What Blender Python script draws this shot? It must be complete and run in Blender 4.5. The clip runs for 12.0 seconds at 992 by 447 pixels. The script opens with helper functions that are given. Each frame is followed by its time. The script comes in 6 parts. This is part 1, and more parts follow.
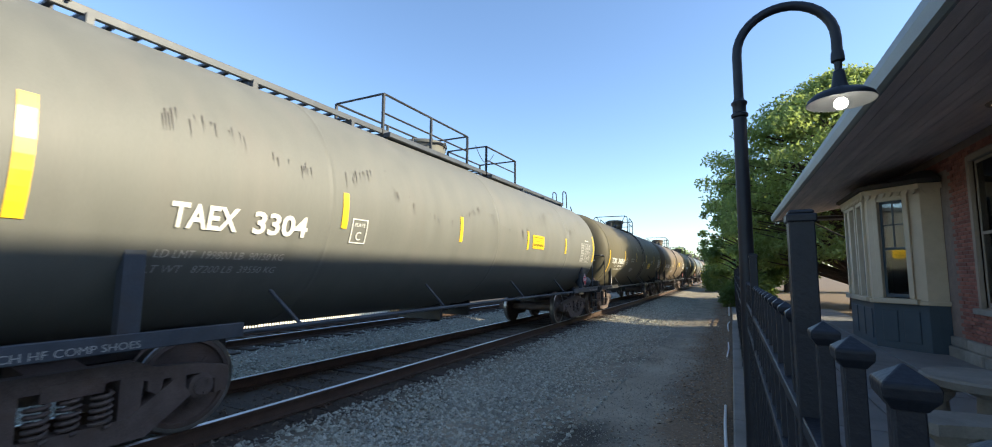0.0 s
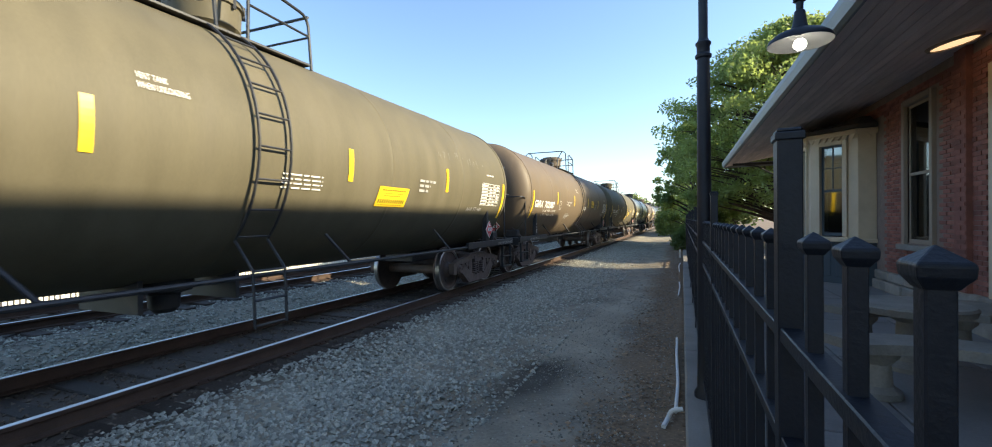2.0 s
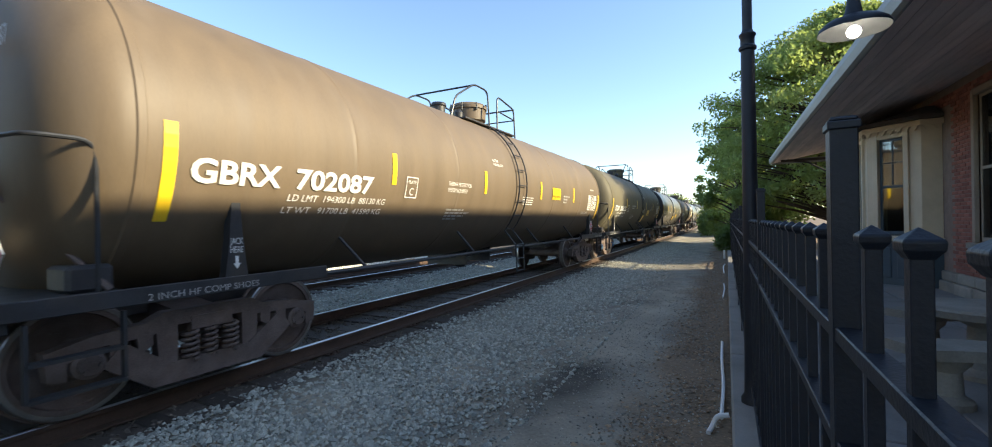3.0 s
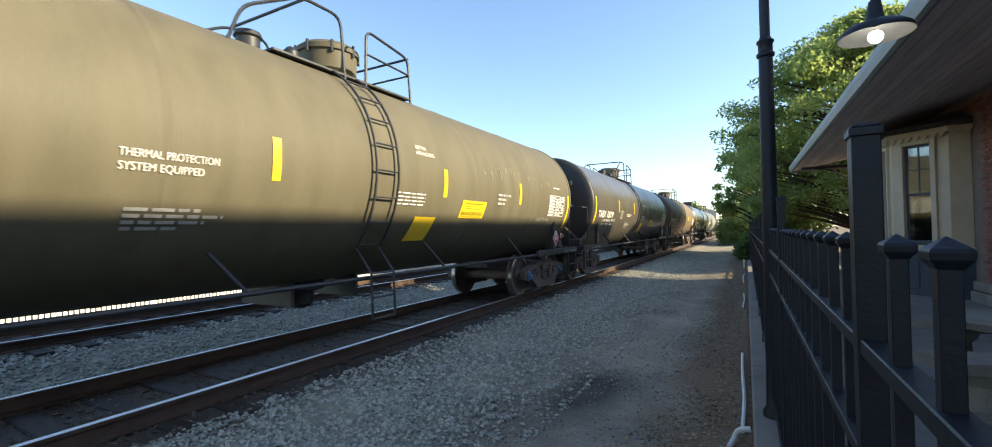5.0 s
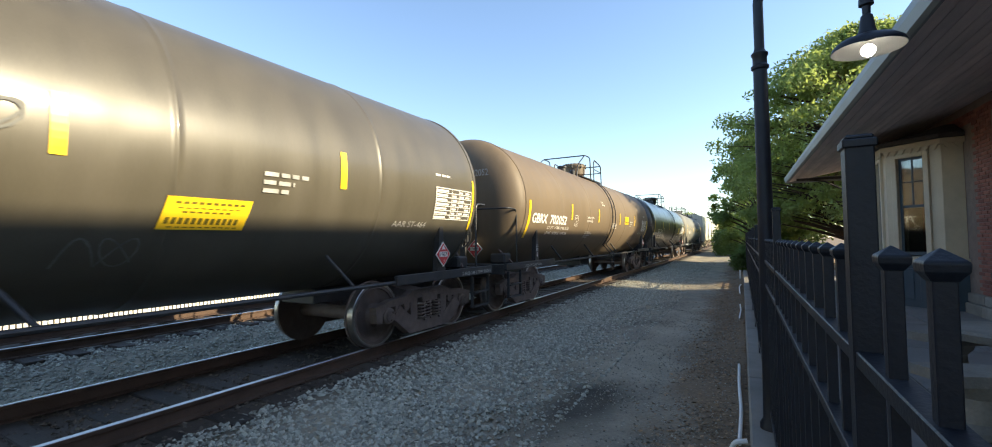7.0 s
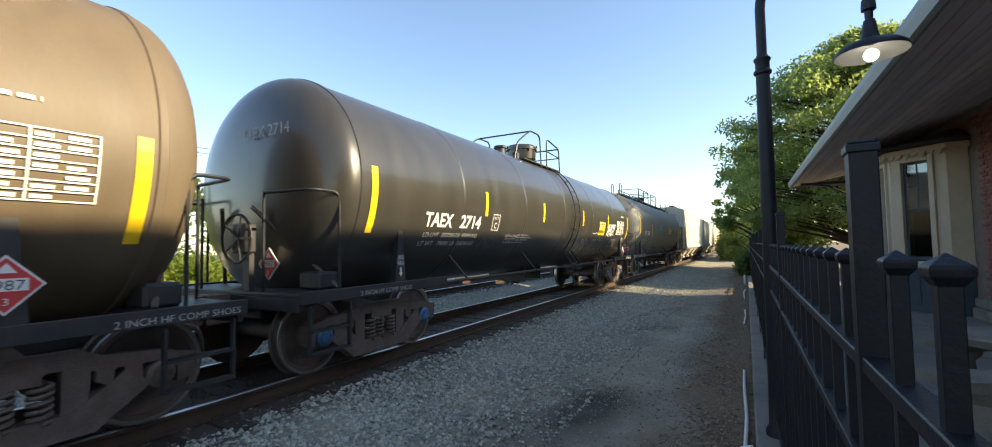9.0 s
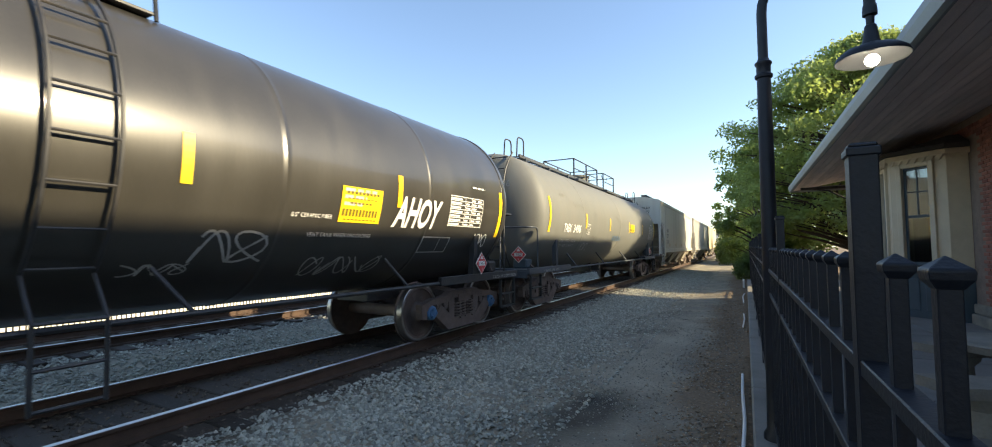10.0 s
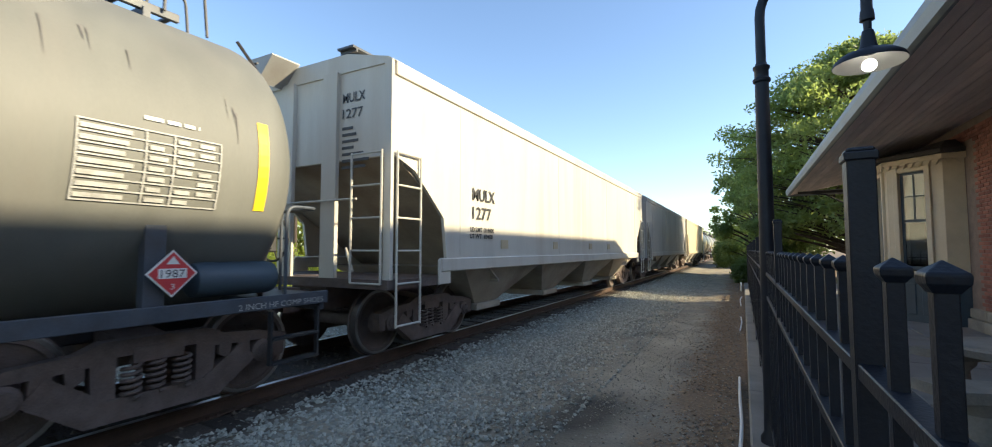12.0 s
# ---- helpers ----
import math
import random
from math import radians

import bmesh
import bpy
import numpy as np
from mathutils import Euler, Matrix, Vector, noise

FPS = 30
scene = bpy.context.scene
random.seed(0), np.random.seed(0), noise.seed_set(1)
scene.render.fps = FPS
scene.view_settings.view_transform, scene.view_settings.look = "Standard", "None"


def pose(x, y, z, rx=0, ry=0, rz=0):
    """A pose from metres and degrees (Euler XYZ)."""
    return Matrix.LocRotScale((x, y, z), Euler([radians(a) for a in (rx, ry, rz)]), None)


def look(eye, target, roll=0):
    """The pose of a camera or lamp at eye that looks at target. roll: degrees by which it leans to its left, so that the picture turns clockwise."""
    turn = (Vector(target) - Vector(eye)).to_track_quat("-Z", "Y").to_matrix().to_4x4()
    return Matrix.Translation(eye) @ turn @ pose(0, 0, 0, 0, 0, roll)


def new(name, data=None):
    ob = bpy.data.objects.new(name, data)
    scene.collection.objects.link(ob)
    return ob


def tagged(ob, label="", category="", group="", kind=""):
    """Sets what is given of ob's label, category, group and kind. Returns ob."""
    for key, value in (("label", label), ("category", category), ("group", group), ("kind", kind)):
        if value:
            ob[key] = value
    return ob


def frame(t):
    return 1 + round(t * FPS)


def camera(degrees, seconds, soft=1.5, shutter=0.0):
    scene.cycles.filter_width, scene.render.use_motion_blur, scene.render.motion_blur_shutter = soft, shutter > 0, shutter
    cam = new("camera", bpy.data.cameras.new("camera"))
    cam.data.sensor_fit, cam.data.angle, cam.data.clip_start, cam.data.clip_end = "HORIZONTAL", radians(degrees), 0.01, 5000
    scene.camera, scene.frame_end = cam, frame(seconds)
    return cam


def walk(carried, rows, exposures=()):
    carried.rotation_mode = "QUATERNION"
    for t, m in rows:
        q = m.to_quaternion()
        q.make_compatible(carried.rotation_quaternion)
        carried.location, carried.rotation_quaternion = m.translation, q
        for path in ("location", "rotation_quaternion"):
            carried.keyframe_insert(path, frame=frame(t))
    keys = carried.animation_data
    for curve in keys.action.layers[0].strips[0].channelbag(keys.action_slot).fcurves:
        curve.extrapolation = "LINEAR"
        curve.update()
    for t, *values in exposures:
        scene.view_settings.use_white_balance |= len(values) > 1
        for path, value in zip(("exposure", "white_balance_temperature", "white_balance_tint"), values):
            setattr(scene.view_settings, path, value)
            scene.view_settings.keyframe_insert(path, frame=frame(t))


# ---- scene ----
cam = camera(95.1, 12.0, 1.0, 0.05)
EXPO = [(0, 1.0, 6000, 10), (1, 1.1, 6100, 10), (2.5, 1.25, 6300, 10), (6.5, 1.22, 6500, 10), (9.5, 1.22, 6900, 10), (11, 1.1, 6400, 10), (12, 1.1, 6400, 10)]
PATH = [
    (0, (0.188, 0.323, 1.538), (-0.727, 2.09, 1.746), 0.5),
    (0.5, (0.184, 0.329, 1.521), (-0.698, 2.111, 1.739), -1.0),
    (1, (0.152, 0.34, 1.51), (-0.606, 2.189, 1.61), -1.3),
    (1.5, (0.131, 0.353, 1.493), (-0.529, 2.241, 1.493), -0.9),
    (2, (0.127, 0.339, 1.494), (-0.633, 2.189, 1.48), -0.6),
    (2.5, (0.125, 0.336, 1.488), (-0.754, 2.132, 1.476), -0.7),
    (3, (0.126, 0.335, 1.486), (-0.78, 2.118, 1.481), -1.1),
    (5, (0.127, 0.334, 1.486), (-0.837, 2.086, 1.521), -1.1),
    (5.5, (0.127, 0.338, 1.486), (-0.829, 2.094, 1.535), -1.2),
    (6, (0.127, 0.335, 1.484), (-0.828, 2.091, 1.541), -0.7),
    (6.5, (0.13, 0.344, 1.486), (-0.823, 2.102, 1.548), -0.7),
    (7, (0.129, 0.341, 1.486), (-0.822, 2.099, 1.562), -0.8),
    (9, (0.129, 0.338, 1.486), (-0.833, 2.089, 1.586), -0.9),
    (9.5, (0.128, 0.337, 1.486), (-0.832, 2.088, 1.594), -0.9),
    (10, (0.129, 0.339, 1.483), (-0.832, 2.09, 1.589), -0.3),
    (10.5, (0.127, 0.338, 1.484), (-0.829, 2.092, 1.586), -0.1),
    (11, (0.127, 0.335, 1.484), (-0.825, 2.09, 1.595), -0.1),
    (11.5, (0.127, 0.335, 1.484), (-0.824, 2.091, 1.598), -0.1),
    (12, (0.128, 0.337, 1.483), (-0.825, 2.091, 1.598), 0.0),
]
walk(cam, [(t, look(eye, target, roll)) for t, eye, target, roll in PATH], EXPO)

# ---- world, sun, exposure ----
SUN_AZ, SUN_EL = 16.0, 24.1      # degrees ahead of the +x side, and above the horizon
sun_dir = Vector((math.cos(radians(SUN_EL)) * math.cos(radians(SUN_AZ)), math.cos(radians(SUN_EL)) * math.sin(radians(SUN_AZ)), math.sin(radians(SUN_EL))))
world = bpy.data.worlds.new("sky")
scene.world = world
world.use_nodes = True
wn = world.node_tree
sky = wn.nodes.new("ShaderNodeTexSky")
sky.sky_type, sky.sun_disc = "NISHITA", False
sky.sun_elevation, sky.sun_rotation = radians(SUN_EL), radians(90 - SUN_AZ)
sky.air_density, sky.dust_density, sky.ozone_density = 1.0, 0.4, 2.0
wn.links.new(sky.outputs[0], wn.nodes["Background"].inputs[0])
wn.nodes["Background"].inputs[1].default_value = 0.142
sun = new("sun", bpy.data.lights.new("sun", "SUN"))
sun.data.energy, sun.data.angle, sun.data.color = 4.6, radians(0.6), (1.0, 0.86, 0.58)
sun.matrix_world = look(sun_dir * 80, (0, 0, 0))

# ---- materials ----
def mat(name, color, rough=0.6, metal=0.0, var=0.25, scale=3.0, fine=60.0, bump=0.15, spec=0.5, stain=None, stain_amount=0.0, stretch=(1, 1, 1), island=0.0, coat=0.0):
    """Two-scale noise over a base colour, with stains, fine relief and uneven gloss."""
    m = bpy.data.materials.new(name)
    m.use_nodes = True
    t = m.node_tree
    n, l = t.nodes, t.links
    p = n["Principled BSDF"]
    p.inputs["Roughness"].default_value, p.inputs["Metallic"].default_value = rough, metal
    p.inputs["Specular IOR Level"].default_value = spec
    p.inputs["Coat Weight"].default_value = coat
    p.inputs["Coat Roughness"].default_value = 0.12
    co = n.new("ShaderNodeTexCoord")
    mp = n.new("ShaderNodeMapping")
    mp.inputs["Scale"].default_value = stretch
    l.new(co.outputs["Object"], mp.inputs[0])
    a, b = n.new("ShaderNodeTexNoise"), n.new("ShaderNodeTexNoise")
    a.inputs["Scale"].default_value, a.inputs["Detail"].default_value = scale, 6
    b.inputs["Scale"].default_value, b.inputs["Detail"].default_value = fine, 3
    l.new(mp.outputs[0], a.inputs["Vector"]), l.new(mp.outputs[0], b.inputs["Vector"])
    add = n.new("ShaderNodeMath")
    add.operation = "MULTIPLY_ADD"
    l.new(b.outputs["Fac"], add.inputs[0])
    add.inputs[1].default_value = 0.45
    l.new(a.outputs["Fac"], add.inputs[2])
    rng = n.new("ShaderNodeMapRange")
    rng.inputs["From Min"].default_value, rng.inputs["From Max"].default_value = 0.45, 1.0
    rng.inputs["To Min"].default_value, rng.inputs["To Max"].default_value = 1 - var, 1 + var
    l.new(add.outputs[0], rng.inputs["Value"])
    col = n.new("ShaderNodeMix")
    col.data_type, col.blend_type = "RGBA", "MULTIPLY"
    col.inputs[0].default_value = 1
    col.inputs[6].default_value = (*color, 1)
    l.new(rng.outputs[0], col.inputs[7])
    out = col.outputs[2]
    if island:
        geo, oi = n.new("ShaderNodeNewGeometry"), n.new("ShaderNodeObjectInfo")
        sm = n.new("ShaderNodeMath")
        sm.operation = "ADD"
        l.new(geo.outputs["Random Per Island"], sm.inputs[0]), l.new(oi.outputs["Random"], sm.inputs[1])
        fr = n.new("ShaderNodeMath")
        fr.operation = "FRACT"
        l.new(sm.outputs[0], fr.inputs[0])
        mr = n.new("ShaderNodeMapRange")
        mr.inputs["To Min"].default_value, mr.inputs["To Max"].default_value = 1 - island, 1 + island
        l.new(fr.outputs[0], mr.inputs["Value"])
        c2 = n.new("ShaderNodeMix")
        c2.data_type, c2.blend_type = "RGBA", "MULTIPLY"
        c2.inputs[0].default_value = 1
        l.new(out, c2.inputs[6]), l.new(mr.outputs[0], c2.inputs[7])
        out = c2.outputs[2]
    if stain:
        sn = n.new("ShaderNodeTexNoise")
        sn.inputs["Scale"].default_value, sn.inputs["Detail"].default_value = scale * 0.7, 8
        l.new(mp.outputs[0], sn.inputs["Vector"])
        sr = n.new("ShaderNodeMapRange")
        sr.inputs["From Min"].default_value, sr.inputs["From Max"].default_value = 0.5, 0.72
        sr.inputs["To Max"].default_value = stain_amount
        l.new(sn.outputs["Fac"], sr.inputs["Value"])
        sc = n.new("ShaderNodeMix")
        sc.data_type = "RGBA"
        l.new(sr.outputs[0], sc.inputs[0]), l.new(out, sc.inputs[6])
        sc.inputs[7].default_value = (*stain, 1)
        out = sc.outputs[2]
    l.new(out, p.inputs["Base Color"])
    rr = n.new("ShaderNodeMapRange")
    rr.inputs["To Min"].default_value, rr.inputs["To Max"].default_value = max(0.02, rough - 0.1), min(1, rough + 0.12)
    l.new(a.outputs["Fac"], rr.inputs["Value"])
    l.new(rr.outputs[0], p.inputs["Roughness"])
    if bump:
        bp = n.new("ShaderNodeBump")
        bp.inputs["Strength"].default_value, bp.inputs["Distance"].default_value = bump, 0.01
        l.new(b.outputs["Fac"], bp.inputs["Height"])
        l.new(bp.outputs[0], p.inputs["Normal"])
    return m

STREAK = (3.0, 3.0, 0.35)
M = {}
M["grey_tank"] = mat("grey_tank_paint", (0.165, 0.164, 0.144), 0.6, var=0.12, scale=1.2, fine=35, bump=0.03, stain=(0.2, 0.18, 0.155), stain_amount=0.3, stretch=STREAK)
M["olive_tank"] = mat("dusty_olive_black_paint", (0.128, 0.111, 0.07), 0.6, var=0.16, scale=1.3, fine=30, bump=0.02, stain=(0.18, 0.155, 0.11), stain_amount=0.25, stretch=STREAK, spec=0.25)
M["brown_tank"] = mat("dusty_brown_paint", (0.145, 0.105, 0.064), 0.58, var=0.16, scale=1.3, fine=30, bump=0.02, stain=(0.18, 0.14, 0.10), stain_amount=0.35, stretch=STREAK)
M["dark_tank"] = mat("satin_dark_paint", (0.088, 0.077, 0.056), 0.38, var=0.15, scale=1.3, fine=30, bump=0.02, stain=(0.12, 0.105, 0.085), stain_amount=0.3, stretch=STREAK, coat=0.2)
M["black_tank"] = mat("glossy_black_paint", (0.045, 0.041, 0.034), 0.33, var=0.2, scale=1.0, fine=25, bump=0.012, stain=(0.06, 0.055, 0.048), stain_amount=0.3, stretch=STREAK, coat=0.5)
# black paint made darker still: the shade on the leading head is in this colour
M["black_head"] = mat("shaded_black_paint", (0.028, 0.025, 0.022), 0.5, var=0.3, scale=1.2, fine=25, bump=0.02, stain=(0.06, 0.05, 0.04), stain_amount=0.4)
M["cream_hopper"] = mat("cream_hopper_paint", (0.58, 0.54, 0.46), 0.5, var=0.08, scale=0.9, fine=25, bump=0.03, stain=(0.42, 0.34, 0.25), stain_amount=0.5, stretch=STREAK)
M["grey_hopper"] = mat("grey_hopper_paint", (0.36, 0.345, 0.32), 0.55, var=0.1, scale=0.9, fine=25, bump=0.03, stain=(0.2, 0.16, 0.12), stain_amount=0.5, stretch=STREAK)
M["tan_hopper"] = mat("tan_hopper_paint", (0.55, 0.44, 0.27), 0.55, var=0.1, scale=0.9, fine=25, bump=0.03, stain=(0.3, 0.2, 0.12), stain_amount=0.5, stretch=STREAK)
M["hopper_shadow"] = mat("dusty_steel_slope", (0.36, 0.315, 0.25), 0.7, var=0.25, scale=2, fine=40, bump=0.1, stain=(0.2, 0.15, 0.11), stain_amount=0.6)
M["cast"] = mat("rusty_cast_steel", (0.135, 0.1, 0.085), 0.75, 0.2, var=0.4, scale=6, fine=70, bump=0.4, stain=(0.13, 0.08, 0.055), stain_amount=0.6)
M["frame_black"] = mat("black_frame_paint", (0.03, 0.03, 0.032), 0.5, var=0.3, scale=5, fine=60, bump=0.1, stain=(0.08, 0.065, 0.05), stain_amount=0.5)
M["frame_grey"] = mat("blue_grey_frame_paint", (0.065, 0.075, 0.09), 0.5, var=0.25, scale=5, fine=60, bump=0.1, stain=(0.07, 0.055, 0.045), stain_amount=0.5)
M["wheel_tread"] = mat("polished_wheel_steel", (0.32, 0.30, 0.28), 0.32, 0.9, var=0.2, scale=6, fine=60, bump=0.05)
M["bearing_blue"] = mat("blue_bearing_cap", (0.06, 0.16, 0.30), 0.45, 0.2, var=0.3, scale=9, fine=60, bump=0.1)
M["pipe_black"] = mat("black_pipe", (0.028, 0.03, 0.034), 0.4, 0.1, var=0.3, scale=8, fine=60, bump=0.05)
M["pipe_white"] = mat("pale_rail_pipe", (0.55, 0.52, 0.45), 0.5, 0.1, var=0.2, scale=8, fine=60, bump=0.05)
M["white"] = mat("white_stencil_paint", (0.80, 0.78, 0.72), 0.5, var=0.08, scale=5, fine=70, bump=0.0)
M["faded_white"] = mat("faded_stencil_paint", (0.42, 0.41, 0.38), 0.6, var=0.3, scale=9, fine=70, bump=0.0)
M["dark_paint"] = mat("dark_stencil_paint", (0.05, 0.047, 0.045), 0.5, var=0.2, scale=6, fine=70, bump=0.0)
M["yellow"] = mat("yellow_reflective_sheet", (0.92, 0.60, 0.02), 0.35, var=0.06, scale=8, fine=70, bump=0.02, spec=0.6)
M["olive_ink"] = mat("dark_olive_print", (0.16, 0.12, 0.012), 0.5, var=0.2, scale=6, fine=70, bump=0.0)
M["red"] = mat("red_placard", (0.62, 0.06, 0.06), 0.4, var=0.1, scale=8, fine=70, bump=0.0)
M["rail"] = mat("rusty_rail_steel", (0.09, 0.055, 0.038), 0.7, 0.3, var=0.3, scale=5, fine=80, bump=0.2)
M["rail_head"] = mat("polished_rail_head", (0.50, 0.50, 0.52), 0.34, 1.0, var=0.12, scale=4, fine=40, bump=0.02)
M["tie"] = mat("weathered_oak_tie", (0.060, 0.045, 0.034), 0.85, var=0.35, scale=4, fine=50, bump=0.5, stretch=(0.4, 4, 4), island=0.3)
M["dirty_gravel"] = mat("rust_stained_ballast", (0.12, 0.095, 0.072), 0.9, var=0.3, scale=20, fine=120, bump=0.3, island=0.45)
M["gravel"] = mat("grey_limestone_ballast", (0.37, 0.355, 0.29), 0.9, var=0.2, scale=20, fine=120, bump=0.3, island=0.4)
M["pebble"] = mat("mixed_brown_grey_pebbles", (0.29, 0.26, 0.205), 0.9, var=0.25, scale=20, fine=120, bump=0.3, island=0.6)
M["fence"] = mat("black_fence_enamel", (0.013, 0.015, 0.021), 0.46, 0.0, spec=0.35, var=0.3, scale=7, fine=140, bump=0.12, stain=(0.05, 0.05, 0.055), stain_amount=0.25)
M["concrete"] = mat("weathered_concrete", (0.24, 0.22, 0.19), 0.85, var=0.2, scale=2, fine=60, bump=0.3, stain=(0.12, 0.11, 0.095), stain_amount=0.6)
M["platform"] = mat("dark_platform_paving", (0.2, 0.19, 0.18), 0.8, var=0.22, scale=1.5, fine=60, bump=0.3, stain=(0.07, 0.066, 0.06), stain_amount=0.5)
M["stone"] = mat("rough_limestone_block", (0.25, 0.23, 0.195), 0.85, var=0.25, scale=4, fine=50, bump=0.6, stain=(0.16, 0.14, 0.12), stain_amount=0.4, island=0.15)
M["brick"] = mat("red_brick", (0.25, 0.10, 0.072), 0.85, var=0.25, scale=6, fine=90, bump=0.4, stain=(0.15, 0.06, 0.045), stain_amount=0.5, island=0.28)
M["mortar"] = mat("grey_brown_mortar", (0.22, 0.17, 0.14), 0.95, var=0.2, scale=8, fine=90, bump=0.4)
M["cream"] = mat("cream_trim_paint", (0.56, 0.47, 0.33), 0.55, var=0.1, scale=3, fine=50, bump=0.08, stain=(0.35, 0.28, 0.19), stain_amount=0.35)
M["taupe"] = mat("taupe_trim_paint", (0.27, 0.22, 0.165), 0.6, var=0.12, scale=3, fine=50, bump=0.08)
M["slate_blue"] = mat("slate_blue_panel_paint", (0.05, 0.075, 0.095), 0.5, var=0.15, scale=3, fine=50, bump=0.08)
M["soffit"] = mat("brown_soffit_boards", (0.7, 0.6, 0.54), 0.7, var=0.2, scale=2, fine=40, bump=0.15, stretch=(4, 0.6, 4), island=0.12)
M["fascia"] = mat("grey_green_gutter_metal", (0.23, 0.245, 0.24), 0.5, 0.1, var=0.12, scale=2, fine=50, bump=0.05, stain=(0.16, 0.15, 0.14), stain_amount=0.4)
M["shingle"] = mat("dark_roof_shingle", (0.06, 0.055, 0.05), 0.9, var=0.3, scale=3, fine=60, bump=0.4)
M["bark"] = mat("dark_bark", (0.07, 0.05, 0.036), 0.95, var=0.4, scale=5, fine=40, bump=0.8, stretch=(5, 5, 1))
M["pvc"] = mat("white_pvc_pipe", (0.72, 0.71, 0.68), 0.4, var=0.08, scale=5, fine=50, bump=0.03)
M["white_fence"] = mat("whitewashed_fence", (0.74, 0.70, 0.62), 0.7, var=0.12, scale=4, fine=60, bump=0.15)
M["house_white"] = mat("white_clapboard", (0.70, 0.70, 0.68), 0.6, var=0.08, scale=2, fine=30, bump=0.1, stretch=(0.3, 0.3, 6))
M["house_roof"] = mat("grey_house_shingle", (0.16, 0.16, 0.17), 0.9, var=0.2, scale=3, fine=30, bump=0.3)
# warm sunlight on far ground, put into the colour
M["orange"] = mat("sunlit_orange_patch", (0.42, 0.26, 0.12), 0.8, var=0.3, scale=4, fine=50, bump=0.3, island=0.3)
M["litter"] = mat("dry_brown_leaf_litter", (0.25, 0.165, 0.095), 0.9, var=0.4, scale=10, fine=80, bump=0.2, island=0.5)
M["blind"] = mat("pale_window_blind", (0.42, 0.42, 0.40), 0.8, var=0.1, scale=3, fine=40, bump=0.05)
# plaster coloured dark, so the unlit room's dimness is in the colour
M["interior"] = mat("darkened_room_plaster", (0.10, 0.09, 0.08), 0.9, var=0.2, scale=2, fine=30, bump=0.1)
M["door_green"] = mat("dark_green_door_paint", (0.035, 0.048, 0.046), 0.45, var=0.15, scale=3, fine=50, bump=0.05)
M["brass"] = mat("worn_brass", (0.55, 0.42, 0.2), 0.35, 0.9, var=0.15, scale=10, fine=60, bump=0.05)
M["lamp_inner"] = mat("white_enamel_reflector", (0.34, 0.34, 0.33), 0.45, var=0.08, scale=6, fine=60, bump=0.03)

def leaf_mat(name, color, back):
    m = mat(name, color, 0.55, var=0.35, scale=0.8, fine=9, bump=0.0, island=0.4)
    t = m.node_tree
    p, o = t.nodes["Principled BSDF"], t.nodes["Material Output"]
    tr, mx = t.nodes.new("ShaderNodeBsdfTranslucent"), t.nodes.new("ShaderNodeMixShader")
    tr.inputs[0].default_value = (*back, 1)
    mx.inputs[0].default_value = 0.55
    t.links.new(p.outputs[0], mx.inputs[1]), t.links.new(tr.outputs[0], mx.inputs[2]), t.links.new(mx.outputs[0], o.inputs[0])
    return m

M["leaf"] = leaf_mat("green_leaf", (0.15, 0.195, 0.07), (0.42, 0.50, 0.13))
M["leaf_dark"] = leaf_mat("dark_green_leaf", (0.11, 0.165, 0.065), (0.28, 0.38, 0.09))
# lit copy of the leaf: sunshine is put into its brighter yellow-green
M["leaf_sun"] = leaf_mat("sunlit_yellow_leaf", (0.22, 0.27, 0.05), (0.42, 0.46, 0.06))

def glow(name, color, strength):
    m = bpy.data.materials.new(name)
    m.use_nodes = True
    p = m.node_tree.nodes["Principled BSDF"]
    p.inputs["Emission Color"].default_value, p.inputs["Emission Strength"].default_value = (*color, 1), strength
    return m

M["bulb"] = glow("lit_bulb", (1.0, 0.93, 0.78), 7.0)
M["warm_lens"] = glow("warm_lamp_lens", (1.0, 0.62, 0.30), 0.55)

def glass_mat():
    m = bpy.data.materials.new("window_glass")
    m.use_nodes = True
    t = m.node_tree
    gl, tp = t.nodes.new("ShaderNodeBsdfGlossy"), t.nodes.new("ShaderNodeBsdfTransparent")
    mx, fr = t.nodes.new("ShaderNodeMixShader"), t.nodes.new("ShaderNodeFresnel")
    fr.inputs[0].default_value = 1.9
    gl.inputs["Roughness"].default_value = 0.03
    tp.inputs[0].default_value = (0.55, 0.6, 0.6, 1)
    t.links.new(fr.outputs[0], mx.inputs[0]), t.links.new(tp.outputs[0], mx.inputs[1]), t.links.new(gl.outputs[0], mx.inputs[2])
    t.links.new(mx.outputs[0], t.nodes["Material Output"].inputs[0])
    return m

M["glass"] = glass_mat()

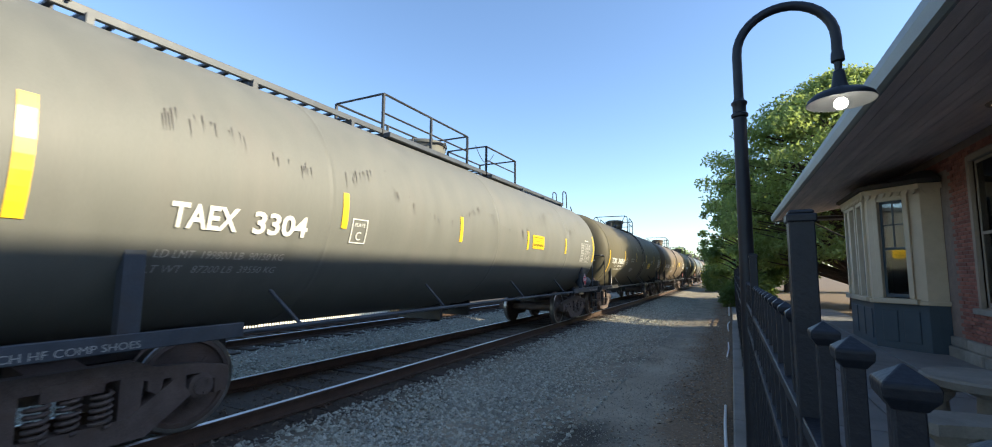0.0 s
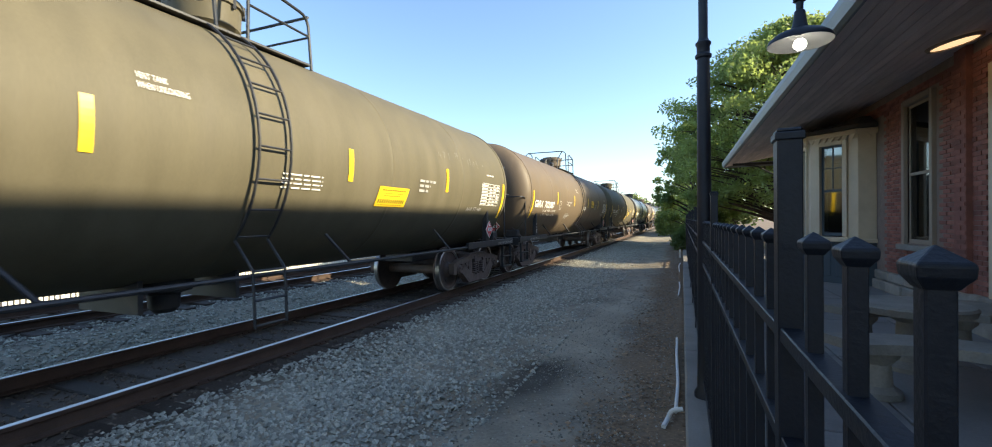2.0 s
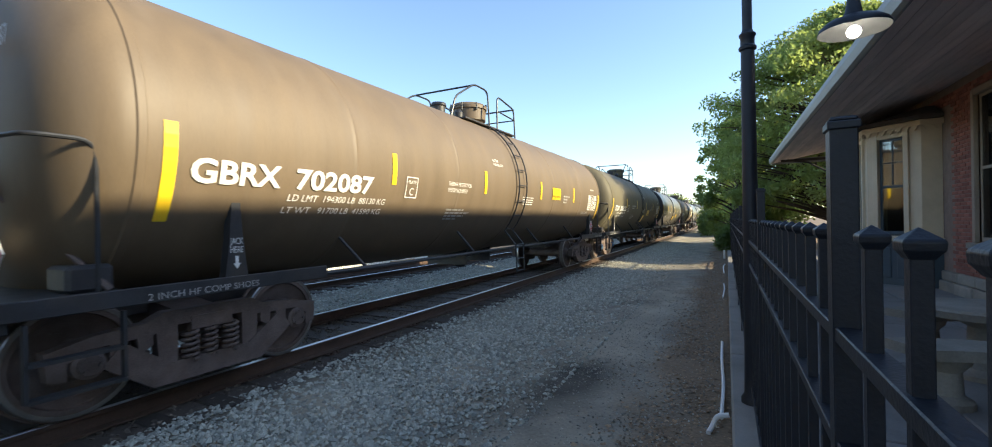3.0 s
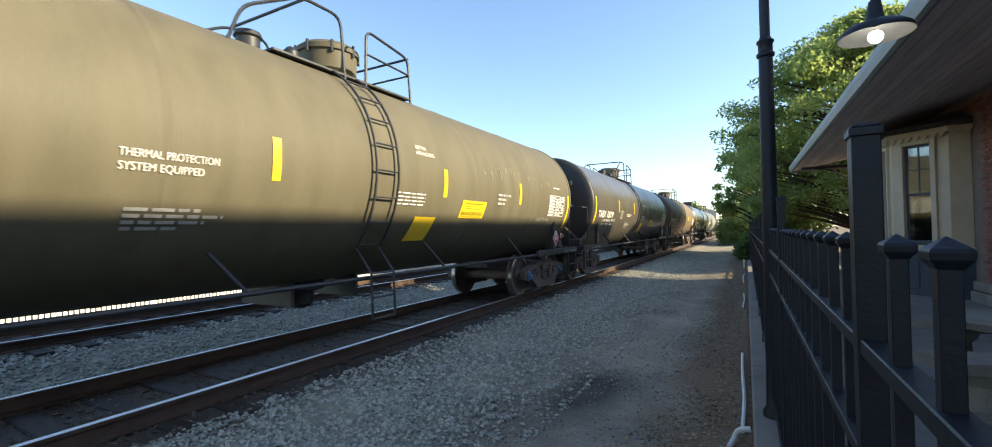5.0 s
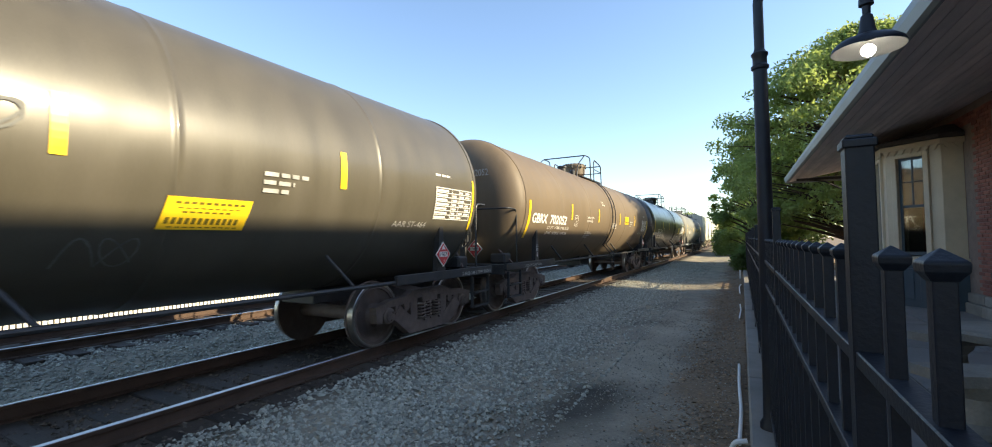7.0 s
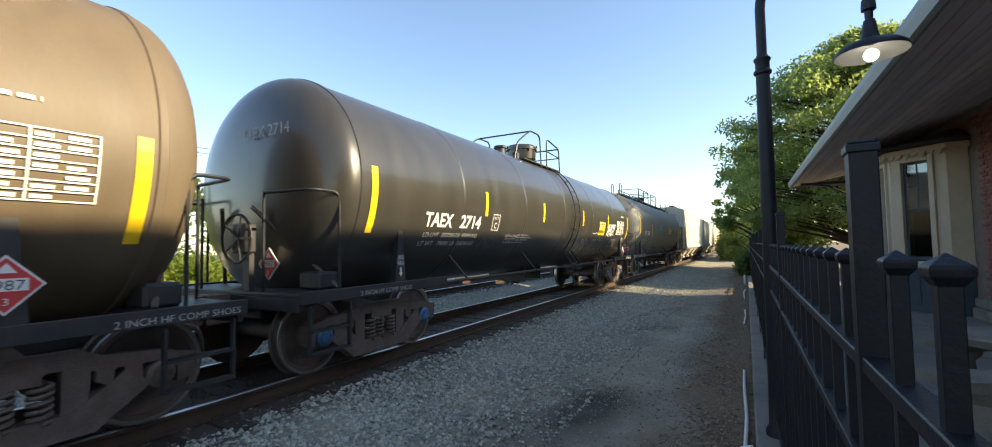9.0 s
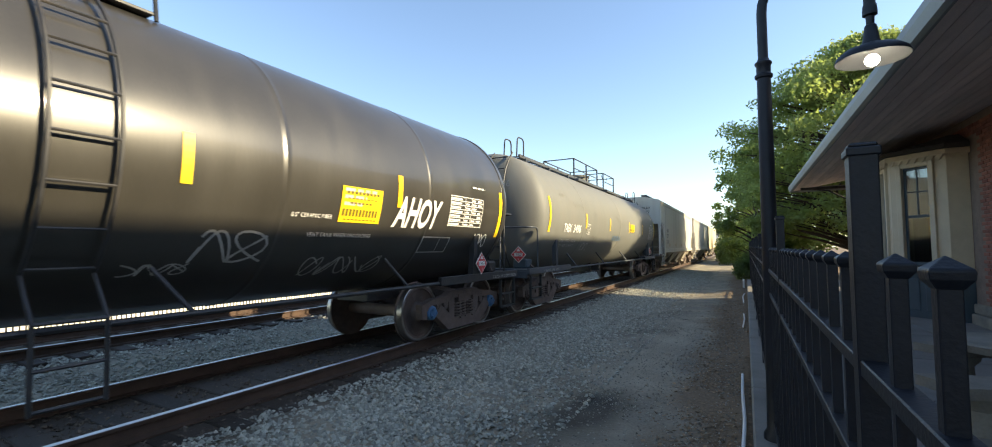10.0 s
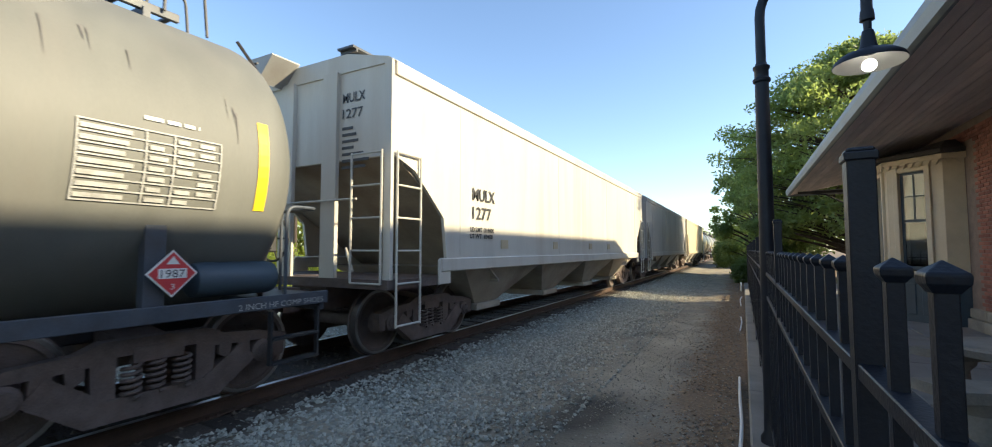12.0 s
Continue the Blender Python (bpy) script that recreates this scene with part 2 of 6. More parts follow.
# ground: ballast grey by the tracks, packed grey-brown earth on the path, brown litter by the fence, grass beyond
def ground_mat():
    m = mat("packed_gravel_ground", (0.285, 0.245, 0.178), 0.92, var=0.42, scale=1.3, fine=34, bump=1.0, stain=(0.15, 0.13, 0.1), stain_amount=0.75)
    t = m.node_tree
    n, l = t.nodes, t.links
    p = n["Principled BSDF"]
    base = p.inputs["Base Color"].links[0].from_socket
    co, sep, ns = n.new("ShaderNodeTexCoord"), n.new("ShaderNodeSeparateXYZ"), n.new("ShaderNodeTexNoise")
    ns.inputs["Scale"].default_value, ns.inputs["Detail"].default_value = 1.1, 7
    l.new(co.outputs["Object"], sep.inputs[0]), l.new(co.outputs["Object"], ns.inputs["Vector"])
    wob = n.new("ShaderNodeMath")
    wob.operation = "MULTIPLY_ADD"
    wob.inputs[1].default_value = 1.3
    l.new(ns.outputs["Fac"], wob.inputs[0]), l.new(sep.outputs[0], wob.inputs[2])
    def blend(src, lo, hi, color):
        r = n.new("ShaderNodeMapRange")
        r.inputs["From Min"].default_value, r.inputs["From Max"].default_value = lo, hi
        l.new(wob.outputs[0], r.inputs["Value"])
        v = n.new("ShaderNodeMix")
        v.data_type, v.blend_type = "RGBA", "MIX"
        l.new(r.outputs[0], v.inputs[0]), l.new(src, v.inputs[6])
        k = n.new("ShaderNodeMix")
        k.data_type, k.blend_type = "RGBA", "MULTIPLY"
        k.inputs[0].default_value = 1
        k.inputs[6].default_value = (*color, 1)
        sp = n.new("ShaderNodeMapRange")
        sp.inputs["To Min"].default_value, sp.inputs["To Max"].default_value = 0.4, 1.6
        fine = n.new("ShaderNodeTexNoise")
        fine.inputs["Scale"].default_value, fine.inputs["Detail"].default_value = 30, 4
        l.new(co.outputs["Object"], fine.inputs["Vector"])
        l.new(fine.outputs["Fac"], sp.inputs["Value"]), l.new(sp.outputs[0], k.inputs[7])
        l.new(k.outputs[2], v.inputs[7])
        return v.outputs[2]
    c = blend(base, -0.15, 0.25, (0.2, 0.135, 0.078))
    c = blend(c, -11.6, -12.4, (0.10, 0.11, 0.04))
    dist = n.new("ShaderNodeMath")      # rust-stained bed under each track
    dist.operation = "PINGPONG"
    dist.inputs[1].default_value = 2.45
    sh = n.new("ShaderNodeMath")
    sh.operation = "ADD"
    sh.inputs[1].default_value = 5.3
    l.new(sep.outputs[0], sh.inputs[0]), l.new(sh.outputs[0], dist.inputs[0])
    bed = n.new("ShaderNodeMapRange")
    bed.inputs["From Min"].default_value, bed.inputs["From Max"].default_value = 1.15, 1.75
    bed.inputs["To Min"].default_value, bed.inputs["To Max"].default_value = 1.0, 0.0
    l.new(dist.outputs[0], bed.inputs["Value"])
    left = n.new("ShaderNodeMath")
    left.operation = "LESS_THAN"
    left.inputs[1].default_value = -3.0
    l.new(sep.outputs[0], left.inputs[0])
    both = n.new("ShaderNodeMath")
    both.operation = "MULTIPLY"
    l.new(bed.outputs[0], both.inputs[0]), l.new(left.outputs[0], both.inputs[1])
    bm_ = n.new("ShaderNodeMix")
    bm_.data_type = "RGBA"
    l.new(both.outputs[0], bm_.inputs[0]), l.new(c, bm_.inputs[6])
    bm_.inputs[7].default_value = (0.075, 0.058, 0.044, 1)
    c = bm_.outputs[2]
    # an oil-dark patch on the path
    off = n.new("ShaderNodeVectorMath")
    off.operation = "SUBTRACT"
    off.inputs[1].default_value = (-1.42, 5.15, -0.28)
    l.new(co.outputs["Object"], off.inputs[0])
    sq = n.new("ShaderNodeMapping")
    sq.inputs["Scale"].default_value = (1.5, 0.8, 0)
    l.new(off.outputs[0], sq.inputs[0])
    ln = n.new("ShaderNodeVectorMath")
    ln.operation = "LENGTH"
    l.new(sq.outputs[0], ln.inputs[0])
    nz = n.new("ShaderNodeMath")
    nz.operation = "MULTIPLY_ADD"
    nz.inputs[1].default_value = 0.9
    l.new(ns.outputs["Fac"], nz.inputs[0]), l.new(ln.outputs["Value"], nz.inputs[2])
    pr = n.new("ShaderNodeMapRange")
    pr.inputs["From Min"].default_value, pr.inputs["From Max"].default_value = 0.75, 1.25
    pr.inputs["To Min"].default_value, pr.inputs["To Max"].default_value = 0.25, 1.0
    l.new(nz.outputs[0], pr.inputs["Value"])
    pm = n.new("ShaderNodeMix")
    pm.data_type, pm.blend_type = "RGBA", "MULTIPLY"
    pm.inputs[0].default_value = 1
    l.new(c, pm.inputs[6]), l.new(pr.outputs[0], pm.inputs[7])
    l.new(pm.outputs[2], p.inputs["Base Color"])
    return m

M["ground"] = ground_mat()

# ---- mesh helpers ----
def box(bm, x0, x1, y0, y1, z0, z1, bevel=0.0):
    r = bmesh.ops.create_cube(bm, size=1)
    bmesh.ops.scale(bm, vec=(x1 - x0, y1 - y0, z1 - z0), verts=r["verts"])
    bmesh.ops.translate(bm, vec=((x0 + x1) / 2, (y0 + y1) / 2, (z0 + z1) / 2), verts=r["verts"])
    if bevel:
        es = list({e for v in r["verts"] for e in v.link_edges})
        bmesh.ops.bevel(bm, geom=es, offset=bevel, segments=1, affect="EDGES", profile=0.5)
    return bm

def tube(bm, pts, r, seg=8, closed=False):
    """A round bar along a polyline."""
    pts = [Vector(p) for p in pts]
    k = len(pts)
    rings = []
    up, last = Vector((0, 0, 1)), None
    for i, p in enumerate(pts):
        if closed:
            d = (pts[(i + 1) % k] - pts[i - 1]).normalized()
        else:
            d = (pts[min(i + 1, k - 1)] - pts[max(i - 1, 0)]).normalized()
        side = last - d * last.dot(d) if last is not None else d.cross(up)
        if side.length < 0.05:
            side = d.cross(Vector((1, 0, 0)))
        side.normalize()
        last = side
        nor = side.cross(d).normalized()
        rr = r[i] if isinstance(r, (list, tuple)) else r
        rings.append([bm.verts.new(p + side * (rr * math.cos(2 * math.pi * j / seg)) + nor * (rr * math.sin(2 * math.pi * j / seg))) for j in range(seg)])
    for i in range(k if closed else k - 1):
        A, B = rings[i], rings[(i + 1) % k]
        for j in range(seg):
            bm.faces.new((A[j], A[(j + 1) % seg], B[(j + 1) % seg], B[j]))
    if not closed:
        bm.faces.new(rings[0][::-1])
        bm.faces.new(rings[-1])
    return bm

def lathe(bm, prof, axis="y", seg=48, center=(0, 0, 0), caps=True):
    """Turns (along, radius) pairs about an axis."""
    rings = []
    for a, r in prof:
        ring = []
        for j in range(seg):
            c, s = r * math.cos(2 * math.pi * j / seg), r * math.sin(2 * math.pi * j / seg)
            v = {"y": (c, a, s), "x": (a, c, s), "z": (c, s, a)}[axis]
            ring.append(bm.verts.new(Vector(v) + Vector(center)))
        rings.append(ring)
    for A, B in zip(rings, rings[1:]):
        for j in range(seg):
            bm.faces.new((A[j], A[(j + 1) % seg], B[(j + 1) % seg], B[j]))
    if caps:
        bm.faces.new(rings[0][::-1])
        bm.faces.new(rings[-1])
    return bm

def prism(bm, poly, axis, a, b):
    """A flat outline given thickness from a to b along an axis. Outlines: (y, z) for x, (x, z) for y, (x, y) for z."""
    def at(p, w):
        return {"x": (w, p[0], p[1]), "y": (p[0], w, p[1]), "z": (p[0], p[1], w)}[axis]
    A, B = [bm.verts.new(at(p, a)) for p in poly], [bm.verts.new(at(p, b)) for p in poly]
    bm.faces.new(A), bm.faces.new(B[::-1])
    for i in range(len(poly)):
        bm.faces.new((A[i], B[i], B[(i + 1) % len(poly)], A[(i + 1) % len(poly)]))
    return bm

def mesh_of(bm, name, material, smooth=False):
    bmesh.ops.recalc_face_normals(bm, faces=bm.faces)
    me = bpy.data.meshes.new(name)
    bm.to_mesh(me)
    bm.free()
    me.materials.append(material)
    if smooth:
        me.shade_smooth()
        me.set_sharp_from_angle(angle=radians(35))
    return me

def part(name, bm, material, parent=None, label="", smooth=False, at=None):
    me = bm if isinstance(bm, bpy.types.Mesh) else mesh_of(bm, name, material, smooth)
    ob = new(name, me)
    if parent is not None:
        ob.parent = parent
    if at is not None:
        ob.matrix_basis = at
    return tagged(ob, label) if label else ob

def B():
    return bmesh.new()

def rounded(pts, r, steps=4):
    """A polyline with its inner corners rounded."""
    pts = [Vector(p) for p in pts]
    out = [pts[0]]
    for a, b, c in zip(pts, pts[1:], pts[2:]):
        d0, d1 = (a - b), (c - b)
        k = min(r, d0.length * 0.45, d1.length * 0.45)
        p, q = b + d0.normalized() * k, b + d1.normalized() * k
        for i in range(steps + 1):
            t = i / steps
            out.append(p * (1 - t) ** 2 + b * 2 * t * (1 - t) + q * t ** 2)
    return out + [pts[-1]]

def text_bm(words, height, shear=0.0, width=None, bold=0.0):
    """Letters as flat faces, left end at the origin, in the x-y plane."""
    cu = bpy.data.curves.new("lettering", "FONT")
    cu.body, cu.size, cu.shear, cu.offset = words, height / 0.70, shear, bold
    cu.resolution_u = 3
    ob = new("lettering_source", cu)
    me = bpy.data.meshes.new_from_object(ob.evaluated_get(bpy.context.evaluated_depsgraph_get()))
    bpy.data.objects.remove(ob)
    bpy.data.curves.remove(cu)
    bm = bmesh.new()
    bm.from_mesh(me)
    bpy.data.meshes.remove(me)
    xs = [v.co.x for v in bm.verts] or [0]
    lo, w = min(xs), (max(xs) - min(xs)) or 1
    k = width / w if width else 1
    for v in bm.verts:
        v.co.x = (v.co.x - lo) * k
    return bm

def cut_rows(bm, step):
    ys = [v.co.y for v in bm.verts]
    y = min(ys) + step
    while y < max(ys) - 0.01:
        bmesh.ops.bisect_plane(bm, geom=bm.verts[:] + bm.edges[:] + bm.faces[:], plane_co=(0, y, 0), plane_no=(0, 1, 0))
        y += step
    return bm

# ---- the ground, tracks and far side ----
TX = -5.3                         # centre of the near track; rail tops lie at z = 0
PROFILE = ((-260, -1.0), (-40, -1.0), (-20, -1.08), (-15.2, -0.95), (-12.6, -0.45), (-11.7, -0.22), (-8.8, -0.21), (-8.0, -0.33), (-7.4, -0.36), (-6.8, -0.2), (-6.55, -0.185), (-3.95, -0.185), (-3.7, -0.2), (-2.9, -0.27), (-2.0, -0.3), (-0.6, -0.26), (0.1, -0.24), (0.5, -0.28), (260, -0.3))

def ground_z(x, y):
    z = np.interp(x, [p[0] for p in PROFILE], [p[1] for p in PROFILE])
    return float(z) + 0.018 * noise.noise((x * 1.3, y * 1.3, 0)) * (1 if x > -12 else 3)

def make_ground():
    xs = sorted({p[0] for p in PROFILE} | {round(-12 + 0.2 * i, 2) for i in range(63)} | {-100, -60, -25, -18, 5, 15, 30, 60, 120})
    ys = [-80, -40, -20, -10] + [-5 + 0.4 * i for i in range(100)] + [36, 38, 41, 45, 50, 60, 75, 95, 130, 180, 260, 400, 700]
    verts = [(x, y, ground_z(x, y)) for y in ys for x in xs]
    w = len(xs)
    faces = [(j * w + i, j * w + i + 1, (j + 1) * w + i + 1, (j + 1) * w + i) for j in range(len(ys) - 1) for i in range(w - 1)]
    me = bpy.data.meshes.new("ground")
    me.from_pydata(verts, [], faces)
    me.materials.append(M["ground"])
    me.shade_smooth()
    tagged(new("ground", me), "packed grey gravel path beside ballast with brown leaf litter", "ground", kind="structure")

make_ground()

def rail_mesh(y0, y1):
    bm = B()
    prism(bm, [(-0.07, -0.165), (0.07, -0.165), (0.07, -0.15), (0.012, -0.135), (0.01, -0.045), (0.036, -0.035), (0.037, -0.006), (-0.037, -0.006), (-0.036, -0.035), (-0.01, -0.045), (-0.012, -0.135), (-0.07, -0.15)], "y", y0, y1)
    return mesh_of(bm, "rail", M["rail"])

def make_track(x, label):
    track = tagged(new("railway_track"), label, "railway track", kind="structure")
    track.location = (x, 0, 0)
    rm = rail_mesh(-25, 160)
    bm = B()
    prism(bm, [(-0.026, -0.0065), (0.026, -0.0065), (0.021, 0.0), (-0.021, 0.0)], "y", -25, 160)
    hm = mesh_of(bm, "running_surface", M["rail_head"])
    for s in (-0.75, 0.75):
        r = part("rail", rm, None, track, "rusty steel rail", at=pose(s, 0, 0))
        part("running_surface", hm, None, r, "polished bright rail top")
    bm = B()
    box(bm, -1.3, 1.3, -0.11, 0.11, -0.33, -0.166, 0.012)
    tm = mesh_of(bm, "tie", M["tie"])
    bm = B()
    box(bm, -0.1, 0.1, -0.09, 0.09, -0.166, -0.155)
    for sx in (-0.085, 0.085):
        for sy in (-0.05, 0.05):
            box(bm, sx - 0.013, sx + 0.013, sy - 0.013, sy + 0.013, -0.156, -0.135)
    pm = mesh_of(bm, "tie_plate", M["rail"])
    rnd = random.Random(4)
    for i in range(110):
        y = -4 + i * 0.54
        t = part("tie", tm, None, track, at=pose(rnd.uniform(-0.06, 0.06), y + rnd.uniform(-0.03, 0.03), rnd.uniform(-0.012, 0.004), 0, 0, rnd.uniform(-1.5, 1.5)))
        if i < 45:
            for s in (-0.75, 0.75):
                part("tie_plate", pm, None, t, at=pose(s, 0, 0))
    return track

make_track(TX, "railway track of bright-topped rusty rails on dark timber ties")
make_track(-10.2, "second railway track with dull rusty rails in ballast")

def scatter(name, count, area, size, material, label, category, flat=0.75, seed=1):
    """Many small angular stones in one mesh, lying on the ground."""
    rs = np.random.RandomState(seed)
    base = np.array([(1, 0, 0), (-1, 0, 0), (0, 1, 0), (0, -1, 0), (0, 0, 1), (0, 0, -0.7)], float)
    tri = np.array([(0, 2, 4), (2, 1, 4), (1, 3, 4), (3, 0, 4), (2, 0, 5), (1, 2, 5), (3, 1, 5), (0, 3, 5)])
    P = area(rs, count)
    n = len(P)
    V = base[None] * (0.65 + 0.7 * rs.rand(n, 6, 1))
    ang = rs.rand(n) * 6.28
    s = size[0] + (size[1] - size[0]) * rs.rand(n) ** 2
    V[:, :, 2] *= flat
    V *= s[:, None, None]
    tilt = (rs.rand(n) - 0.5) * 1.2
    x, z = V[:, :, 0].copy(), V[:, :, 2].copy()
    V[:, :, 0], V[:, :, 2] = x * np.cos(tilt)[:, None] - z * np.sin(tilt)[:, None], x * np.sin(tilt)[:, None] + z * np.cos(tilt)[:, None]
    x, y = V[:, :, 0].copy(), V[:, :, 1].copy()
    V[:, :, 0], V[:, :, 1] = x * np.cos(ang)[:, None] - y * np.sin(ang)[:, None], x * np.sin(ang)[:, None] + y * np.cos(ang)[:, None]
    gz = np.interp(P[:, 0], [p[0] for p in PROFILE], [p[1] for p in PROFILE])
    V += np.stack([P[:, 0], P[:, 1], gz + s * 0.22], 1)[:, None]
    F = (tri[None] + 6 * np.arange(n)[:, None, None]).reshape(-1, 3)
    me = bpy.data.meshes.new(name)
    me.from_pydata(V.reshape(-1, 3).tolist(), [], F.tolist())
    me.materials.append(material)
    return tagged(new(name, me), label, category, kind="stuff")

def near_y(rs, n, y0, y1, power=2.2):
    y = y0 + (y1 - y0) * rs.rand(n) ** power
    back = rs.rand(n) < 0.12
    y[back] = rs.uniform(-8, y0 + 0.5, back.sum())
    return y

def ballast_area(rs, n):
    x = np.clip(rs.normal(-3.0, 0.62, n), -4.0 - 0.2 * rs.rand(n), -1.5)
    return np.stack([x, near_y(rs, n, 0.8, 36)], 1)

def between_area(rs, n):
    return np.stack([rs.uniform(-9.4, -6.1, n), near_y(rs, n, 0.8, 36, 1.7)], 1)

def track_area(rs, n):
    return np.stack([rs.uniform(-6.5, -4.1, n), near_y(rs, n, 0.8, 30, 1.8)], 1)

def path_area(rs, n):
    return np.stack([rs.uniform(-2.4, 0.05, n), near_y(rs, n, 1.2, 26)], 1)

scatter("ballast_stones", 64000, ballast_area, (0.013, 0.038), M["gravel"], "loose grey crushed limestone ballast beside the rails", "gravel", seed=2)
scatter("ballast_stones", 30000, between_area, (0.015, 0.042), M["gravel"], "grey ballast stones heaped between two tracks", "gravel", seed=3)
scatter("ballast_stones", 9000, track_area, (0.012, 0.035), M["dirty_gravel"], "sparse stones between the timber ties", "gravel", seed=5)
scatter("path_pebbles", 34000, path_area, (0.004, 0.016), M["pebble"], "small pebbles strewn on the packed path", "gravel", seed=6)

def litter_area(rs, n):
    x = np.clip(rs.normal(-0.28, 0.27, n), -1.1, 0.12)
    return np.stack([x, near_y(rs, n, 1.5, 30)], 1)

scatter("leaf_litter", 14000, litter_area, (0.007, 0.026), M["litter"], "dry brown leaves and dirt along the curb", "leaf litter", flat=0.2, seed=7)

# ---- platform, curb, fence ----
def make_platform():
    bm = B()
    y = -6.0
    while y < 24:
        box(bm, 0.14, 0.44, y, y + 2.99, -0.5, -0.02, 0.015)
        y += 3.0
    tagged(part("curb", bm, M["concrete"]), "low weathered concrete curb under the fence", "curb", kind="structure")
    slab = tagged(new("platform"), "dark worn concrete platform slabs beside the station", "platform", kind="structure")
    bm = B()
    box(bm, 0.441, 3.9, -8, 24, -0.5, 0.028)
    part("bed", bm, M["concrete"], slab)
    bm = B()
    box(bm, -0.565, 0.565, -0.99, 0.99, 0.0, 0.03, 0.008)
    pm = mesh_of(bm, "slab", M["platform"])
    for i in range(3):
        for j in range(16):
            part("slab", pm, None, slab, at=pose(1.02 + i * 1.15, -7 + j * 2.0, 0.026))

make_platform()
FX, F0, STEP = 0.297, 1.261, 0.165

def make_fence():
    fence = tagged(new("fence"), "black enamelled iron fence with capped square pickets", "fence")
    fence.location = (FX, 0, 0)
    bm = B()
    box(bm, -0.0095, 0.0095, -0.0095, 0.0095, 0.06, 1.452, 0.0015)
    pk = mesh_of(bm, "picket", M["fence"])
    bm = B()   # stepped cap with a low pyramid
    lathe(bm, [(1.441, 0.0145), (1.445, 0.018), (1.45, 0.023), (1.458, 0.024), (1.461, 0.0225), (1.473, 0.001)], "z", 4)
    bmesh.ops.rotate(bm, verts=bm.verts, cent=(0, 0, 0), matrix=Matrix.Rotation(radians(45), 3, "Z"))
    bmesh.ops.bevel(bm, geom=[e for e in bm.edges], offset=0.0008, segments=1, affect="EDGES")
    cp = mesh_of(bm, "cap", M["fence"])
    bm = B()
    box(bm, -0.019, 0.019, -0.019, 0.019, -0.03, 1.63, 0.002)
    po = mesh_of(bm, "post", M["fence"])
    bm = B()
    box(bm, -0.0225, 0.0225, -0.0225, 0.0225, 1.626, 1.64, 0.002)
    box(bm, -0.019, 0.019, -0.019, 0.019, 1.639, 1.647, 0.003)
    pc = mesh_of(bm, "post_cap", M["fence"])
    for k in range(-14, 150):
        y = F0 + k * STEP
        if k % 12 == 0:
            p = part("post", po, None, fence, at=pose(0, y, 0))
            part("post_cap", pc, None, p)
        elif abs(y - 4.555) > 0.09:
            p = part("picket", pk, None, fence, at=pose(0, y, 0))
            part("cap", cp, None, p)
    for k in range(-12, 144, 12):
        y0 = F0 + k * STEP + 0.03
        for z in (1.292, 1.106, 0.12):
            bm = B()
            box(bm, -0.0165, 0.0165, y0 - 0.011, y0 + 12 * STEP - 0.049, z - 0.012, z + 0.013, 0.002)
            part("rail", bm, M["fence"], fence)

make_fence()

def make_lamp():
    lamp = tagged(new("platform_lamp"), "black gooseneck platform lamp with a lit bulb", "lamp post")
    lamp.location = (0.30, 4.555, 0)
    bm = B()
    lathe(bm, [(-0.03, 0.09), (0.02, 0.09), (0.06, 0.066), (0.3, 0.062), (2.84, 0.05)], "z", 20)
    part("pole", bm, M["fence"], lamp, smooth=True)
    bm = B()
    lathe(bm, [(2.835, 0.05), (2.845, 0.064), (2.865, 0.066), (2.88, 0.052), (2.94, 0.052), (2.955, 0.062), (2.97, 0.062), (2.985, 0.045), (3.0, 0.041)], "z", 20)
    part("collar", bm, M["fence"], lamp, smooth=True)
    bm = B()
    arc = [(0, 0, 2.97), (0, 0, 3.2), (0, 0, 3.38)]
    arc += [(0.345 - 0.345 * math.cos(a), 0, 3.385 + 0.345 * math.sin(a)) for a in [math.pi * i / 16 for i in range(1, 17)]]
    arc += [(0.69, 0, 3.26)]
    tube(bm, arc, 0.037, 12)
    part("gooseneck", bm, M["fence"], lamp, smooth=True)
    bm = B()
    lathe(bm, [(3.265, 0.042), (3.22, 0.046), (3.19, 0.046), (3.18, 0.027), (3.12, 0.025), (3.11, 0.036), (3.0, 0.052), (2.965, 0.066)], "z", 20, (0.69, 0, 0))
    part("stem", bm, M["fence"], lamp, smooth=True)
    bm = B()
    lathe(bm, [(2.97, 0.066), (2.955, 0.1), (2.93, 0.17), (2.895, 0.212), (2.862, 0.226), (2.858, 0.226)], "z", 32, (0.69, 0, 0), caps=False)
    shade = part("shade", bm, M["fence"], lamp, "black enamel flared shade", smooth=True)
    bm = B()
    lathe(bm, [(2.945, 0.062), (2.935, 0.1), (2.912, 0.168), (2.882, 0.206), (2.857, 0.222), (2.858, 0.226)], "z", 32, (0.69, 0, 0), caps=False)
    part("reflector", bm, M["lamp_inner"], shade, "white enamel inside", smooth=True)
    bm = B()
    bmesh.ops.create_uvsphere(bm, u_segments=20, v_segments=12, radius=0.046)
    bmesh.ops.translate(bm, verts=bm.verts, vec=(0.69, 0, 2.85))
    part("bulb", bm, M["bulb"], lamp, "glowing round bulb", smooth=True)

make_lamp()

def make_pipe(pts, r, label):
    bm = B()
    tube(bm, pts, r, 8)
    tagged(part("plastic_pipe", bm, M["pvc"], smooth=True), label, "pipe")

